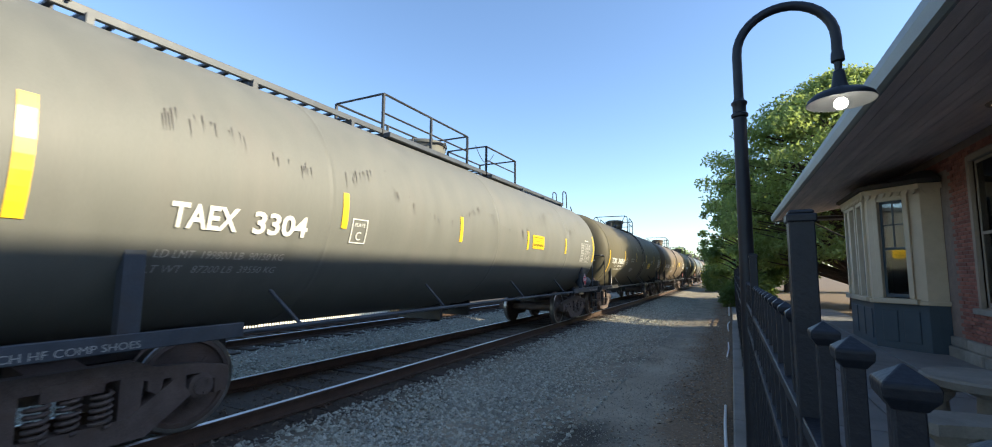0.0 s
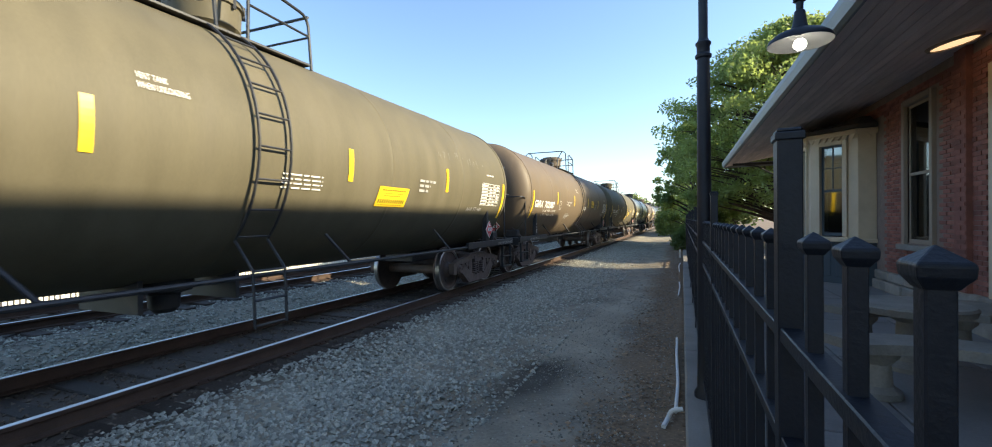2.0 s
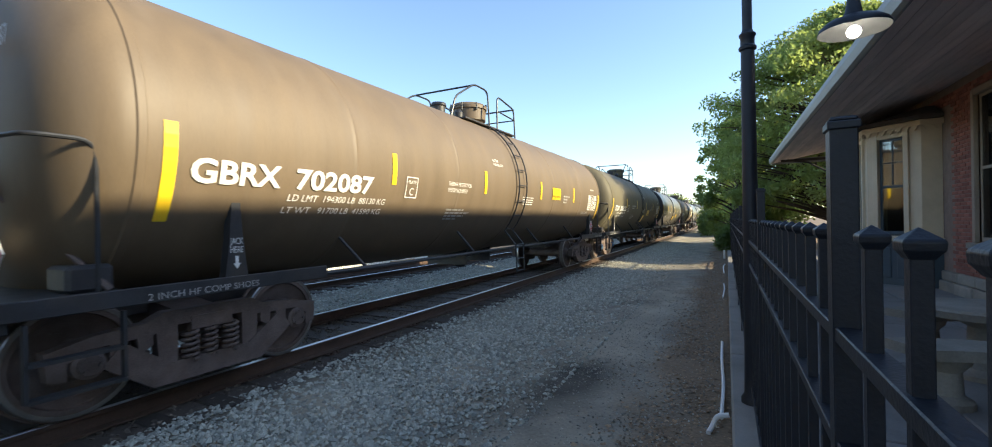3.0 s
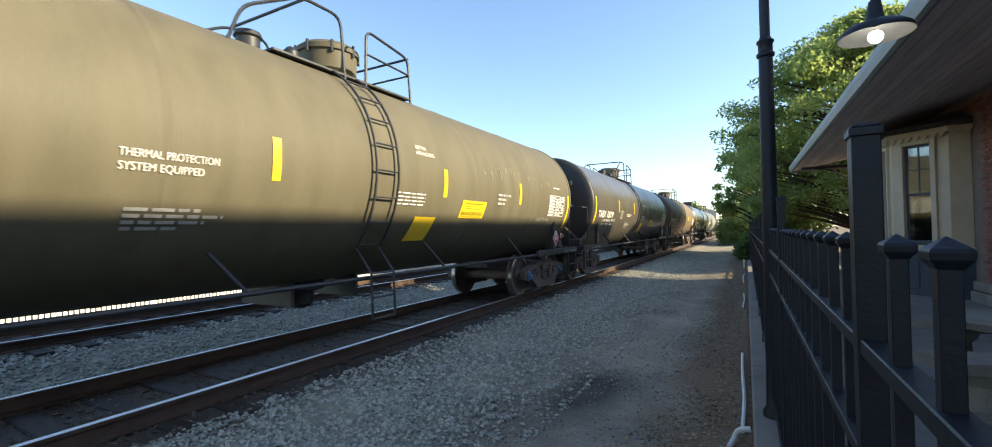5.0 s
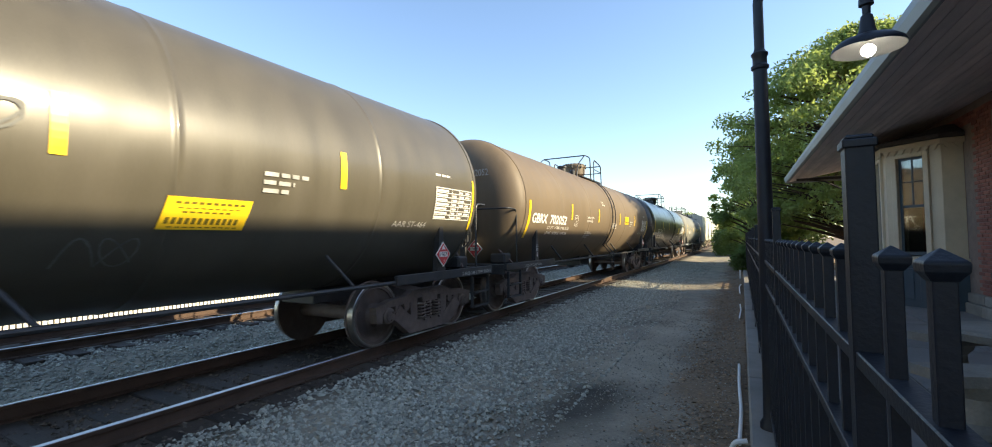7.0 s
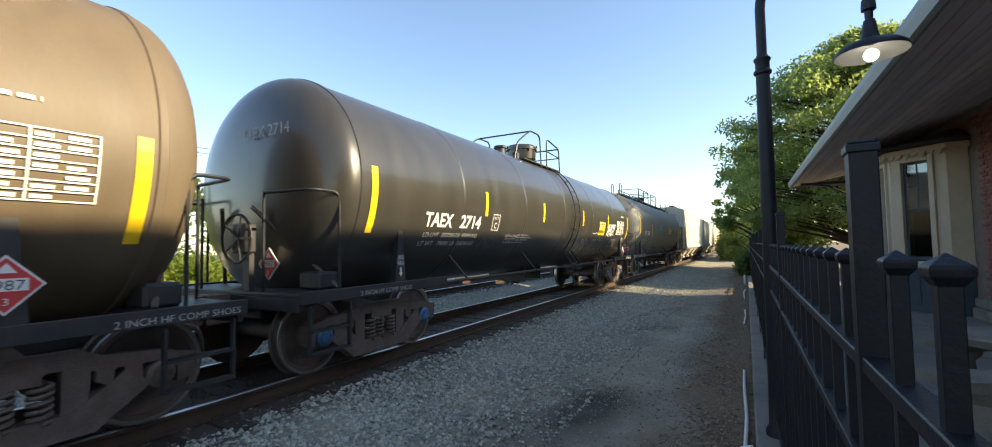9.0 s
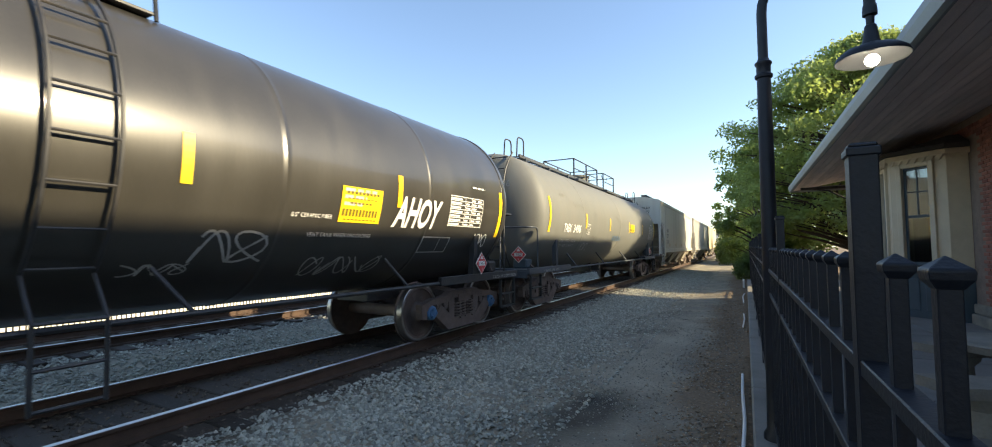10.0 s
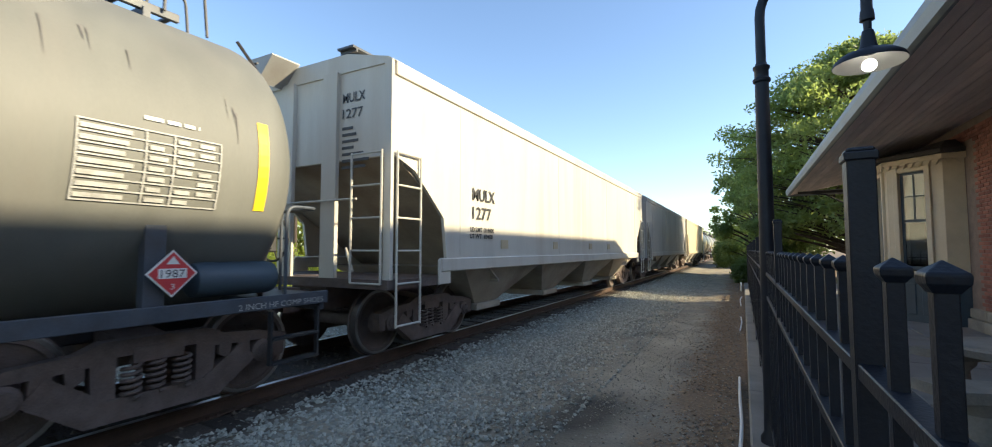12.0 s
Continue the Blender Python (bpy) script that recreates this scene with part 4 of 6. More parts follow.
def coupler_mesh(s):
    bm = B()
    box(bm, -0.08, 0.08, 7.2, 7.78, 0.72, 0.92, 0.02)
    prism(bm, [(-0.17, 7.76), (0.13, 7.76), (0.19, 7.9), (0.06, 8.06), (-0.02, 7.96), (-0.17, 8.02)], "z", 0.66, 0.98)
    tube(bm, rounded([(0.3, 7.4, 0.78), (0.3, 7.85, 0.7), (0.2, 7.95, 0.42), (0.06, 8.0, 0.36)], 0.15), 0.024, 6)
    if s < 0:
        bmesh.ops.rotate(bm, verts=bm.verts, cent=(0, 0, 0), matrix=Matrix.Rotation(math.pi, 3, "Z"))
    return mesh_of(bm, "coupler", M["cast"])

def wrapped(car, name, bm, y, z, material, label="", lift=0.012, rad=R):
    """Lays a flat piece on the tank's side: its x runs along the car, its y up round the shell from the height z."""
    a0 = math.asin(max(-0.99, min(0.99, (z - ZC) / rad)))
    for v in bm.verts:
        a = a0 + v.co.y / rad
        v.co = Vector(((rad + lift + v.co.z) * math.cos(a), y + v.co.x, ZC + (rad + lift + v.co.z) * math.sin(a)))
    ob = part(name, bm, material, car, label)
    return tagged(ob, kind="stuff") if name in ("small_print", "sign_print", "inspection_table", "graffiti", "grime_run") else ob

def plate_bm(w, h, rows=6, z=0.0, x0=0.0, y0=0.0, bm=None):
    bm = bm or B()
    for i in range(rows):
        p = [(x0, y0 + h * i / rows), (x0 + w, y0 + h * i / rows), (x0 + w, y0 + h * (i + 1) / rows), (x0, y0 + h * (i + 1) / rows)]
        bm.faces.new([bm.verts.new((*q, z)) for q in p])
    bmesh.ops.remove_doubles(bm, verts=bm.verts, dist=0.0005)
    return bm

def lean(bm):
    for v in bm.verts:
        v.co.x += 0.16 * v.co.y
    return bm

def letters(car, words, y, z, height, width=None, material="white", shear=0.0, bold=0.0, rad=R):
    """Painted words: tall letters one by one, small ones as a line."""
    bm = cut_rows(text_bm(words, height, shear, width, bold), 0.06)
    if height < 0.15:
        return tagged(wrapped(car, "lettering", bm, y, z, M[material], "", 0.013, rad), kind="stuff")
    spans, seen = [], set()
    for f in bm.faces:
        if f in seen:
            continue
        island, stack = [], [f]
        seen.add(f)
        while stack:
            g = stack.pop()
            island.append(g)
            for e in g.edges:
                for h in e.link_faces:
                    if h not in seen:
                        seen.add(h)
                        stack.append(h)
        xs = [v.co.x for g in island for v in g.verts]
        lo, hi = min(xs), max(xs)
        hit = next((q for q in spans if lo < (q[0] + q[1]) / 2 < hi or q[0] < (lo + hi) / 2 < q[1]), None)
        if hit:
            hit[0], hit[1] = min(hit[0], lo), max(hit[1], hi)
            hit[2].extend(island)
        else:
            spans.append([lo, hi, island])
    for lo, hi, island in spans:
        one, made = B(), {}
        for g in island:
            for v in g.verts:
                if v not in made:
                    made[v] = one.verts.new(v.co)
            one.faces.new([made[v] for v in g.verts])
        wrapped(car, "letter", one, y, z, M[material], "", 0.013, rad)
    bm.free()

def bars(car, y, z, lines, material="white", gap=0.055, h=0.03, rad=R):
    """Small print: a bar for each word."""
    bm = B()
    rnd = random.Random(int(abs(y) * 100 + z * 10))
    for k, w in enumerate(lines):
        x = 0.0
        while x < w:
            d = rnd.uniform(0.06, 0.17)
            plate_bm(min(d, w - x), h, 1, 0, x, -k * gap, bm)
            x += d + 0.03
    return wrapped(car, "small_print", bm, y, z, M[material], "", 0.012, rad)

def stripe(car, y, z, h, w=0.105, rad=R):
    wrapped(car, "reflector_strip", plate_bm(w, h, 8), y - w / 2, z, M["yellow"], "yellow reflective strip", 0.008, rad)

def table(car, y, z, w, h, rows=7, material="white", rad=R):
    """Inspection table: ruled lines and filled cells."""
    bm = B()
    for i in range(rows + 1):
        plate_bm(w, 0.012, 1, 0, 0, h * i / rows, bm)
    for x in (0, w * 0.42, w * 0.62, w - 0.01):
        plate_bm(0.012, h, 6, 0.0015, x, 0, bm)
    rnd = random.Random(9)
    for i in range(rows):
        for x0, x1 in ((0.02, 0.38), (0.45, 0.59), (0.65, 0.78), (0.82, 0.96)):
            if rnd.random() < 0.85:
                plate_bm(w * (x1 - x0) * rnd.uniform(0.7, 1), h / rows * 0.42, 1, 0, w * x0, h * (i + 0.3) / rows, bm)
    wrapped(car, "inspection_table", bm, y, z, M[material], "white stencilled table", 0.012, rad)

def placard(car, m):
    bm = B()
    prism(bm, [(-0.19, 0), (0, -0.19), (0.19, 0), (0, 0.19)], "x", 0, 0.012)
    p = part("placard", bm, M["white"], car, "red diamond placard marked 1987", at=m)
    bm = B()
    prism(bm, [(-0.172, 0), (0, -0.172), (0.172, 0), (0, 0.172)], "x", 0.011, 0.015)
    part("field", bm, M["red"], p)
    bm = B()
    prism(bm, [(-0.105, -0.038), (0.105, -0.038), (0.105, 0.042), (-0.105, 0.042)], "x", 0.014, 0.018)
    prism(bm, [(-0.05, 0.075), (0.05, 0.075), (0.0, 0.14)], "x", 0.014, 0.017)
    part("number_panel", bm, M["white"], p)
    for words, h, y, z, mt in (("1987", 0.062, -0.088, -0.03, "dark_paint"), ("3", 0.045, -0.014, -0.125, "white")):
        bm = text_bm(words, h, 0, 0.176 if words == "1987" else 0.028)
        for v in bm.verts:
            v.co = Vector((0.0195, y + v.co.x, z + v.co.y))
        part("lettering", bm, M[mt], p)

def tank_mesh(kind, rad, dome):
    """Lathed shell with weld bands and domed heads."""
    half = 7.0 if kind != "long" else 6.95
    lead = 0.13 if dome < 0.3 else 0.0        # the blunt tank is shorter at its leading end
    prof = []
    for i in range(13):
        a = math.pi / 2 * i / 12
        prof.append((-half - dome * math.cos(a), max(0.01, rad * (math.sin(a) ** 0.62 if kind == "flat" else math.sin(a)))))
    if kind == "flat":
        prof += [(-half + 0.01, rad + 0.014), (-half + 0.07, rad + 0.014), (-half + 0.08, rad), (-half + 0.14, rad)]
    prof += [] if kind == "flat" else [(-half + 0.1, rad)]
    bands = (-4.7, -2.35, 0.0, 2.35, 4.7) if kind != "long" else (-4.2, 0.0, 4.2)
    for y in bands:
        prof += [(y - 0.06, rad), (y - 0.02, rad), (y - 0.008, rad + 0.006), (y + 0.008, rad + 0.006), (y + 0.02, rad), (y + 0.06, rad)]
    tail = [(-a, r) for a, r in prof if a < -5.0][::-1]
    prof = [(a + lead if a < -5.0 else a, r) for a, r in prof] + tail
    bm = B()
    lathe(bm, prof, "y", 72, (0, 0, ZC))
    return bm

def end_gear(car, s, frame_mat, style, brake):
    """Stub sill, end platform, hand rails and steps of one end; s is -1 or 1."""
    def put(name, bm, material, label="", smooth=False, parent=None):
        if s < 0:
            bmesh.ops.scale(bm, verts=bm.verts, vec=(1, -1, 1))
        return part(name, bm, material, parent or car, label, smooth)
    bm = B()
    box(bm, -0.33, 0.33, 4.6, 7.5, 0.66, 0.98, 0.015)
    prism(bm, [(-0.9, 1.2), (-0.33, 0.8), (0.33, 0.8), (0.9, 1.2), (0.6, 1.05), (-0.6, 1.05)], "y", 5.6, 6.7)
    put("stub_sill", bm, M["frame_black"])
    bm = B()
    box(bm, -1.36, 1.36, 6.95, 7.72, 0.97, 1.01, 0.006)
    put("end_platform", bm, frame_mat, "steel end platform")
    for x in (-1.36, 1.30):
        bm = B()
        box(bm, x - 0.002, x + 0.062, 5.1, 7.722, 0.9, 1.032, 0.006)
        put("side_beam", bm, frame_mat)
    bm = B()
    box(bm, -1.298, 1.298, 7.66, 7.72, 0.82, 0.969, 0.006)
    put("end_beam", bm, frame_mat)
    for x in (1, -1):
        bm = B()          # tapered bolster stanchion that carries the tank
        prism(bm, [(6.04, 1.03), (6.26, 1.03), (6.215, 1.4), (6.19, 1.74), (6.11, 1.74), (6.085, 1.4)] if style != "long" else [(5.95, 1.03), (6.1, 1.03), (6.1, 1.7), (5.95, 1.7)], "x", x * 1.24, x * 1.335)
        post = put("saddle_stanchion", bm, frame_mat)
        if s < 0 and x > 0 and style != "long":
            for words, z, h in (("JACK", 1.33, 0.06), ("HERE", 1.25, 0.06)):
                bm = text_bm(words, h, 0, 0.125)
                for v in bm.verts:
                    v.co = Vector((1.338, -6.213 + v.co.x, z + v.co.y))
                tagged(part("lettering", bm, M["white"], post), kind="stuff")
            bm = B()
            prism(bm, [(-6.165, 1.22), (-6.135, 1.22), (-6.135, 1.15), (-6.115, 1.15), (-6.15, 1.1), (-6.185, 1.15), (-6.165, 1.15)], "x", 1.333, 1.339)
            part("arrow_mark", bm, M["white"], post)
        bm = B()
        top = 1.93 if style == "long" else 2.14
        tube(bm, rounded([(x * 1.33, 7.2, 1.0), (x * 1.33, 7.2, top), (x * 1.33, 7.58, top), (x * 0.62, 7.66, top)], 0.12), 0.018, 8)
        tube(bm, [(x * 0.62, 7.66, top), (x * 0.62, 7.66, 1.0)], 0.018, 8)
        put("hand_rail", bm, M["frame_grey"] if style == "long" else M["pipe_black"], "bent pipe hand rail", True)
        bm = B()          # corner sill step
        for yy in (7.05, 7.6):
            box(bm, x * 1.33 - 0.025, x * 1.33 + 0.025, yy - 0.012, yy + 0.012, 0.35, 0.87)
        for z in (0.36, 0.60):
            box(bm, x * 1.33 - 0.05, x * 1.33 + 0.05, 7.05, 7.6, z - 0.012, z + 0.012)
        put("sill_step", bm, M["frame_black"])
    for x in (1, -1):
        bm = B()
        tube(bm, [(x * 0.3, 7.6, 2.0), (x * 1.15, 7.05, 1.02)], 0.026, 6)
        put("brace", bm, M["cast"], "slanted head brace")
    bm = B()
    lathe(bm, [(6.36, 0.03), (6.37, 0.11), (6.4, 0.148), (6.45, 0.16), (7.1, 0.16), (7.15, 0.148), (7.18, 0.11), (7.19, 0.03)], "y", 24, (1.14, 0, 1.21)) if style == "long" and s > 0 else box(bm, 0.75, 1.1, 7.0, 7.3, 1.01, 1.22, 0.03)
    put("reservoir", bm, M["slate_blue"] if style == "long" else frame_mat, "air reservoir on the end platform", True)
    if brake:
        bm = B()
        tube(bm, [(0.28 * math.cos(a) + 0.3, 7.78, 1.62 + 0.28 * math.sin(a)) for a in [2 * math.pi * i / 24 for i in range(24)]], 0.016, 6, True)
        for i in range(5):
            a = 2 * math.pi * i / 5
            tube(bm, [(0.3, 7.76, 1.62), (0.3 + 0.28 * math.cos(a), 7.78, 1.62 + 0.28 * math.sin(a))], 0.011, 5)
        box(bm, 0.16, 0.44, 7.62, 7.75, 1.45, 1.8, 0.02)
        put("brake_wheel", bm, M["frame_black"], "spoked hand brake wheel")
        bm = B()
        box(bm, 0.24, 0.36, 7.6, 7.66, 1.0, 1.6)
        put("brake_post", bm, M["frame_black"])
    part("coupler", cached(("coupler", s), lambda: coupler_mesh(s)), None, car)

def curve_ladder(car, y, material, rad=R, low=0.42):
    """A ladder that follows the tank's side from the top platform to a step below the sill."""
    bm = B()
    angs = [radians(a) for a in range(78, -62, -7)]
    for dy in (-0.2, 0.2):
        pts = [((rad + 0.06) * math.cos(a), y + dy, ZC + (rad + 0.06) * math.sin(a)) for a in angs if ZC + (rad + 0.06) * math.sin(a) > 1.25]
        tube(bm, pts + [(1.40, y + dy, 1.0), (1.42, y + dy, low)], 0.016, 6)
    a = radians(74)
    while ZC + rad * math.sin(a) > 1.3:
        p = ((rad + 0.06) * math.cos(a), ZC + (rad + 0.06) * math.sin(a))
        tube(bm, [(p[0], y - 0.2, p[1]), (p[0], y + 0.2, p[1])], 0.012, 6)
        a -= 0.32 / rad
    for z in (low + 0.02, 0.7, 1.0):
        tube(bm, [(1.41, y - 0.2, z), (1.41, y + 0.2, z)], 0.014, 6)
    part("side_ladder", bm, material, car, "curved ladder up the tank's side", True)

def manway(car, y, z, r, h, material):
    bm = B()
    lathe(bm, [(z - 0.12, r * 0.8), (z + h * 0.12, r * 0.82), (z + h * 0.2, r * 0.9), (z + h * 0.24, r * 0.97), (z + h * 0.7, r * 1.0), (z + h * 0.72, r * 1.07), (z + h * 0.85, r * 1.07), (z + h * 0.87, r), (z + h * 0.96, r * 0.9), (z + h, r * 0.5)], "z", 28, (0, y, 0))
    d = part("manway", bm, material, car, "round bolted manway dome", True)
    for i in range(8):
        a = 2 * math.pi * i / 8 + 0.2
        bm = B()
        lathe(bm, [(z + h * 0.62, 0.022), (z + h * 0.93, 0.022)], "z", 6, (r * 1.05 * math.cos(a), y + r * 1.05 * math.sin(a), 0))
        part("bolt", bm, M["frame_black"], d)

def tank_car(k, paint, mark, number, lines, style="flat", frame_m="frame_black", ladder=0.2, blue=False, label="", numw=None, rail_m="pipe_black", rad=R, dome=0.5):
    car = tagged(new("tank_car"), label, "tank car", group="cars of the freight train")
    tank = part("tank", cached(("tank", style, paint, rad, dome), lambda: mesh_of(tank_mesh(style, rad, dome), "tank", M[paint], True)), None, car)
    # thin dark shell over the leading head, its shade painted in
    if k == 4:
        bm = B()
        lathe(bm, [(-6.87 - dome * math.cos(math.pi / 2 * i / 12) - 0.004, max(0.01, rad * math.sin(math.pi / 2 * i / 12) ** 0.62)) for i in range(13)], "y", 72, (0, 0, ZC), caps=False)
        part("tank_head", bm, M["black_head"], car, "black domed head with shade put into its colour", True)
    for s in (-1, 1):
        end_gear(car, s, M[frame_m], style, s < 0 if style == "flat" else s > 0)
        truck(car, s * 6.22, blue)
    for x in (1, -1):
        bm = B()
        tube(bm, [(x * 1.31, -5.2, 0.94), (x * 1.31, 5.2, 0.94)], 0.026, 8)
        part("side_rail", bm, M[frame_m], car, "long running rail along the sill", True)
        for y in (-4.4, -1.6, 1.6, 4.4):
            bm = B()
            tube(bm, [(x * 1.31, y, 0.93), (x * 1.08, y - 0.25, ZC - math.sqrt(rad ** 2 - 1.08 ** 2) + 0.02)], 0.022, 6)
            part("rail_bracket", bm, M[frame_m], car)
    bm = B()
    lathe(bm, [(ZC - rad + 0.05, 0.3), (ZC - rad - 0.1, 0.28), (ZC - rad - 0.14, 0.16), (0.55, 0.15), (0.5, 0.1)], "z", 18)
    box(bm, -0.5, 0.5, -0.55, -0.5, 0.6, 0.98)
    box(bm, -0.5, 0.5, 0.5, 0.55, 0.6, 0.98)
    part("bottom_outlet", bm, M["frame_black"], car, "guarded bottom outlet valve", True)
    top = ZC + rad
    if style == "flat":
        curve_ladder(car, ladder, M["frame_black"], rad)
        manway(car, 0.5, top - 0.02, 0.42, 0.54, M[paint])
        bm = B()
        lathe(bm, [(top - 0.1, 0.14), (top + 0.2, 0.14), (top + 0.22, 0.17), (top + 0.28, 0.15)], "z", 14, (0, -0.75, 0))
        lathe(bm, [(top - 0.1, 0.1), (top + 0.14, 0.1), (top + 0.2, 0.05)], "z", 12, (0.22, -0.3, 0))
        lathe(bm, [(top - 0.1, 0.08), (top + 0.12, 0.08)], "z", 12, (-0.25, -0.35, 0))
        part("relief_valve", bm, M["frame_black"], car, "pressure relief valve group", True)
        bm = B()
        for x in (-0.78, 0.5):
            box(bm, x, x + 0.28, -0.95, 1.45, top - 0.16, top - 0.13, 0.004)
        part("top_platform", bm, M["frame_black"], car)
        z = top + 0.62
        def guard(pts, r):
            bm = B()
            tube(bm, pts, r, 8)
            part("platform_rail", bm, M[rail_m], car, "bent pipe guard rail", True)
        for x in (0.76, -0.76):
            guard(rounded([(x, -1.5, top - 0.33), (x, -1.3, top + 0.2), (x, -0.55, z), (x, 0.05, z), (x, 0.12, top - 0.2)], 0.16), 0.02)
            guard(rounded([(x, 0.5, top - 0.2), (x, 0.52, z), (x, 1.42, z - 0.12), (x, 1.48, top - 0.2)], 0.14), 0.02)
            guard([(x, 0.52, top + 0.28), (x, 1.45, top + 0.24)], 0.016)
        guard([(0.76, 1.43, z - 0.12), (-0.76, 1.43, z - 0.12)], 0.02)
        guard([(0.76, 1.46, top + 0.24), (-0.76, 1.46, top + 0.24)], 0.016)
        guard([(0.76, -0.5, z), (-0.76, -0.5, z)], 0.02)
    else:
        bm = B()
        for x in (0.15, 0.52):
            box(bm, x, x + 0.05, -6.5, 6.5, top - 0.05, top + 0.03, 0.004)
        for i in range(60):
            y = -6.45 + i * 0.218
            box(bm, 0.2, 0.52, y, y + 0.05, top - 0.03, top + 0.0)
        part("running_board", bm, M["frame_grey"], car, "grey steel running board along the top")
        for i in range(9):
            bm = B()
            box(bm, 0.3, 0.62, -6.2 + i * 1.55 - 0.03, -6.2 + i * 1.55 + 0.03, top - 0.22, top - 0.04)
            part("board_support", bm, M["frame_grey"], car)
        manway(car, -0.55, top - 0.02, 0.45, 0.36, M[paint])
        z = top + 0.62
        for y0, y1 in ((-2.4, 0.25), (1.1, 2.68)):
            bm = B()
            for x in (0.56, -0.5):
                for y in (y0, (y0 + y1) / 2 if y1 - y0 > 2 else y0, y1):
                    box(bm, x - 0.02, x + 0.02, y - 0.02, y + 0.02, top - 0.3, z)
                tube(bm, [(x, y0, z), (x, y1, z)], 0.02, 6)
                tube(bm, [(x, y0, top + 0.3), (x, y1, top + 0.3)], 0.016, 6)
            for y in (y0, y1):
                tube(bm, [(0.56, y, z), (-0.5, y, z)], 0.018, 6)
            part("guard_rail", bm, M["frame_black"], car, "dark steel guard rail frame")
            bm = B()
            box(bm, 0.4, 0.72, y0, y1, top - 0.12, top - 0.04, 0.006)
            part("top_platform", bm, M["frame_grey"], car)
        bm = B()
        tube(bm, [(0.68, 0.4 + 0.85 * i / 8, top + 0.45 - 0.28 * math.sin(math.pi * i / 8)) for i in range(9)], 0.008, 5)
        part("safety_chain", bm, M["frame_black"], car)
        for s in (-1, 1):
            for x in (0.25, 0.6):
                bm = B()
                tube(bm, rounded([(x, s * 6.35, top), (x, s * 6.35, top + 0.42), (x, s * 6.7, top + 0.42), (x, s * 6.75, top - 0.1)], 0.12), 0.017, 6)
                part("ladder_hoop", bm, M["frame_black"], car, "", True)
            bm = B()
            def head_y(zz, xx):
                q = min(1.0, math.hypot(zz - ZC, xx) / rad)
                return 6.95 + 0.62 * math.sqrt(max(0, 1 - q * q)) + 0.09
            for x in (0.2, 0.64):
                tube(bm, [(x, s * head_y(1.05 + 2.7 * i / 12, x), 1.05 + 2.7 * i / 12) for i in range(13)], 0.018, 6)
            for i in range(9):
                zz = 1.2 + i * 0.3
                tube(bm, [(0.2, s * head_y(zz, 0.4), zz), (0.64, s * head_y(zz, 0.4), zz)], 0.014, 6)
            part("end_ladder", bm, M["frame_black"], car, "black ladder up the tank's end")
    # markings
    for i, y in enumerate((-6.68, -3.8, -1.3, 1.62, 4.08, 6.93) if k == 4 else (-6.76, -4.0, -1.4, 1.43, 4.04, 6.83)):
        if i in (0, 5):
            stripe(car, y, 1.85 if style == "long" else 1.55 if k in (1, 2, 3, 5) else 1.68, 0.84, rad=rad)
        else:
            stripe(car, y, 2.02 if k != 4 else 2.1, 0.42, 0.09, rad=rad)
    th = 0.205
    # start, width of the letters, gap, start and width of the small lines, all along the car
    ty, wide, gap, ly, lw = {0: (-5.86, 0.58, 0.15, -5.9, 1.2), 7: (-5.8, 0.58, 0.15, -5.84, 1.2), 2: (-6.6, 0.87, 0.18, -5.62, 1.5), 5: (-6.6, 0.87, 0.18, -5.62, 1.5), 6: (-5.7, 0.7, 0.22, -5.66, 1.5)}.get(k, (-6.36, 0.83, 0.2, -5.83, 1.58))
    base = 1.80 if k == 6 else 1.885
    letters(car, mark, ty, base, th, wide, bold=0.008, rad=rad)
    letters(car, number, ty + wide + gap, base, th, numw or (0.63 if k == 6 else 0.74 if style == "flat" else 0.62), bold=0.008, rad=rad)
    wk = "white" if style == "flat" else "faded_white"
    drop = 0.11 if k == 6 else 0.0 if style == "flat" else 0.125
    letters(car, lines[0], ly, 1.755 - drop, 0.075, lw, wk, 0.15, rad=rad)
    letters(car, lines[1], ly - 0.04, 1.63 - drop, 0.075, lw, wk, 0.15, rad=rad)
    bm = B()
    for a, b, c, d in ((0, 0.26, 0, 0.014), (0, 0.26, 0.286, 0.3), (0, 0.014, 0.014, 0.286), (0.246, 0.26, 0.014, 0.286)):
        plate_bm(b - a, d - c, 3 if d - c > 0.1 else 1, 0, a, c, bm)
    py = -3.88 if style == "long" else -3.51 if k == 4 else -3.74
    pz = 1.78 if k == 6 else 1.86
    wrapped(car, "plate_mark_border", bm, py, pz, M["white"], "", 0.012, rad)
    letters(car, "PLATE", py + 0.045, pz + 0.2, 0.045, 0.17, rad=rad)
    letters(car, "C", py + 0.085, pz + 0.04, 0.105, 0.085, rad=rad)
    if style == "flat":
        if k in (1, 2, 3, 5):
            letters(car, "THERMAL PROTECTION", -2.67, 2.1, 0.062, 0.72, rad=rad)
            letters(car, "SYSTEM EQUIPPED", -2.67, 2.0, 0.062, 0.6, rad=rad)
            vy = 0.75 if k == 3 else -1.06
            letters(car, "VENT TANK", vy, 2.66, 0.055, 0.25, rad=rad)
            letters(car, "WHEN UNLOADING", vy, 2.58, 0.055, 0.42, rad=rad)
        elif k != 6:
            bars(car, -2.55, 2.02, (0.75, 0.6), rad=rad)
        bars(car, -2.6, 1.70, (0.55, 0.75, 0.6, 0.4), "faded_white", rad=rad)
        if k != 6:
            if k == 4:
                bars(car, 0.6, 2.5, (0.3, 0.5), rad=rad)
            bars(car, 0.35, 2.02, (0.6, 0.6, 0.6, 0.6), "white", 0.05, 0.018, rad=rad)
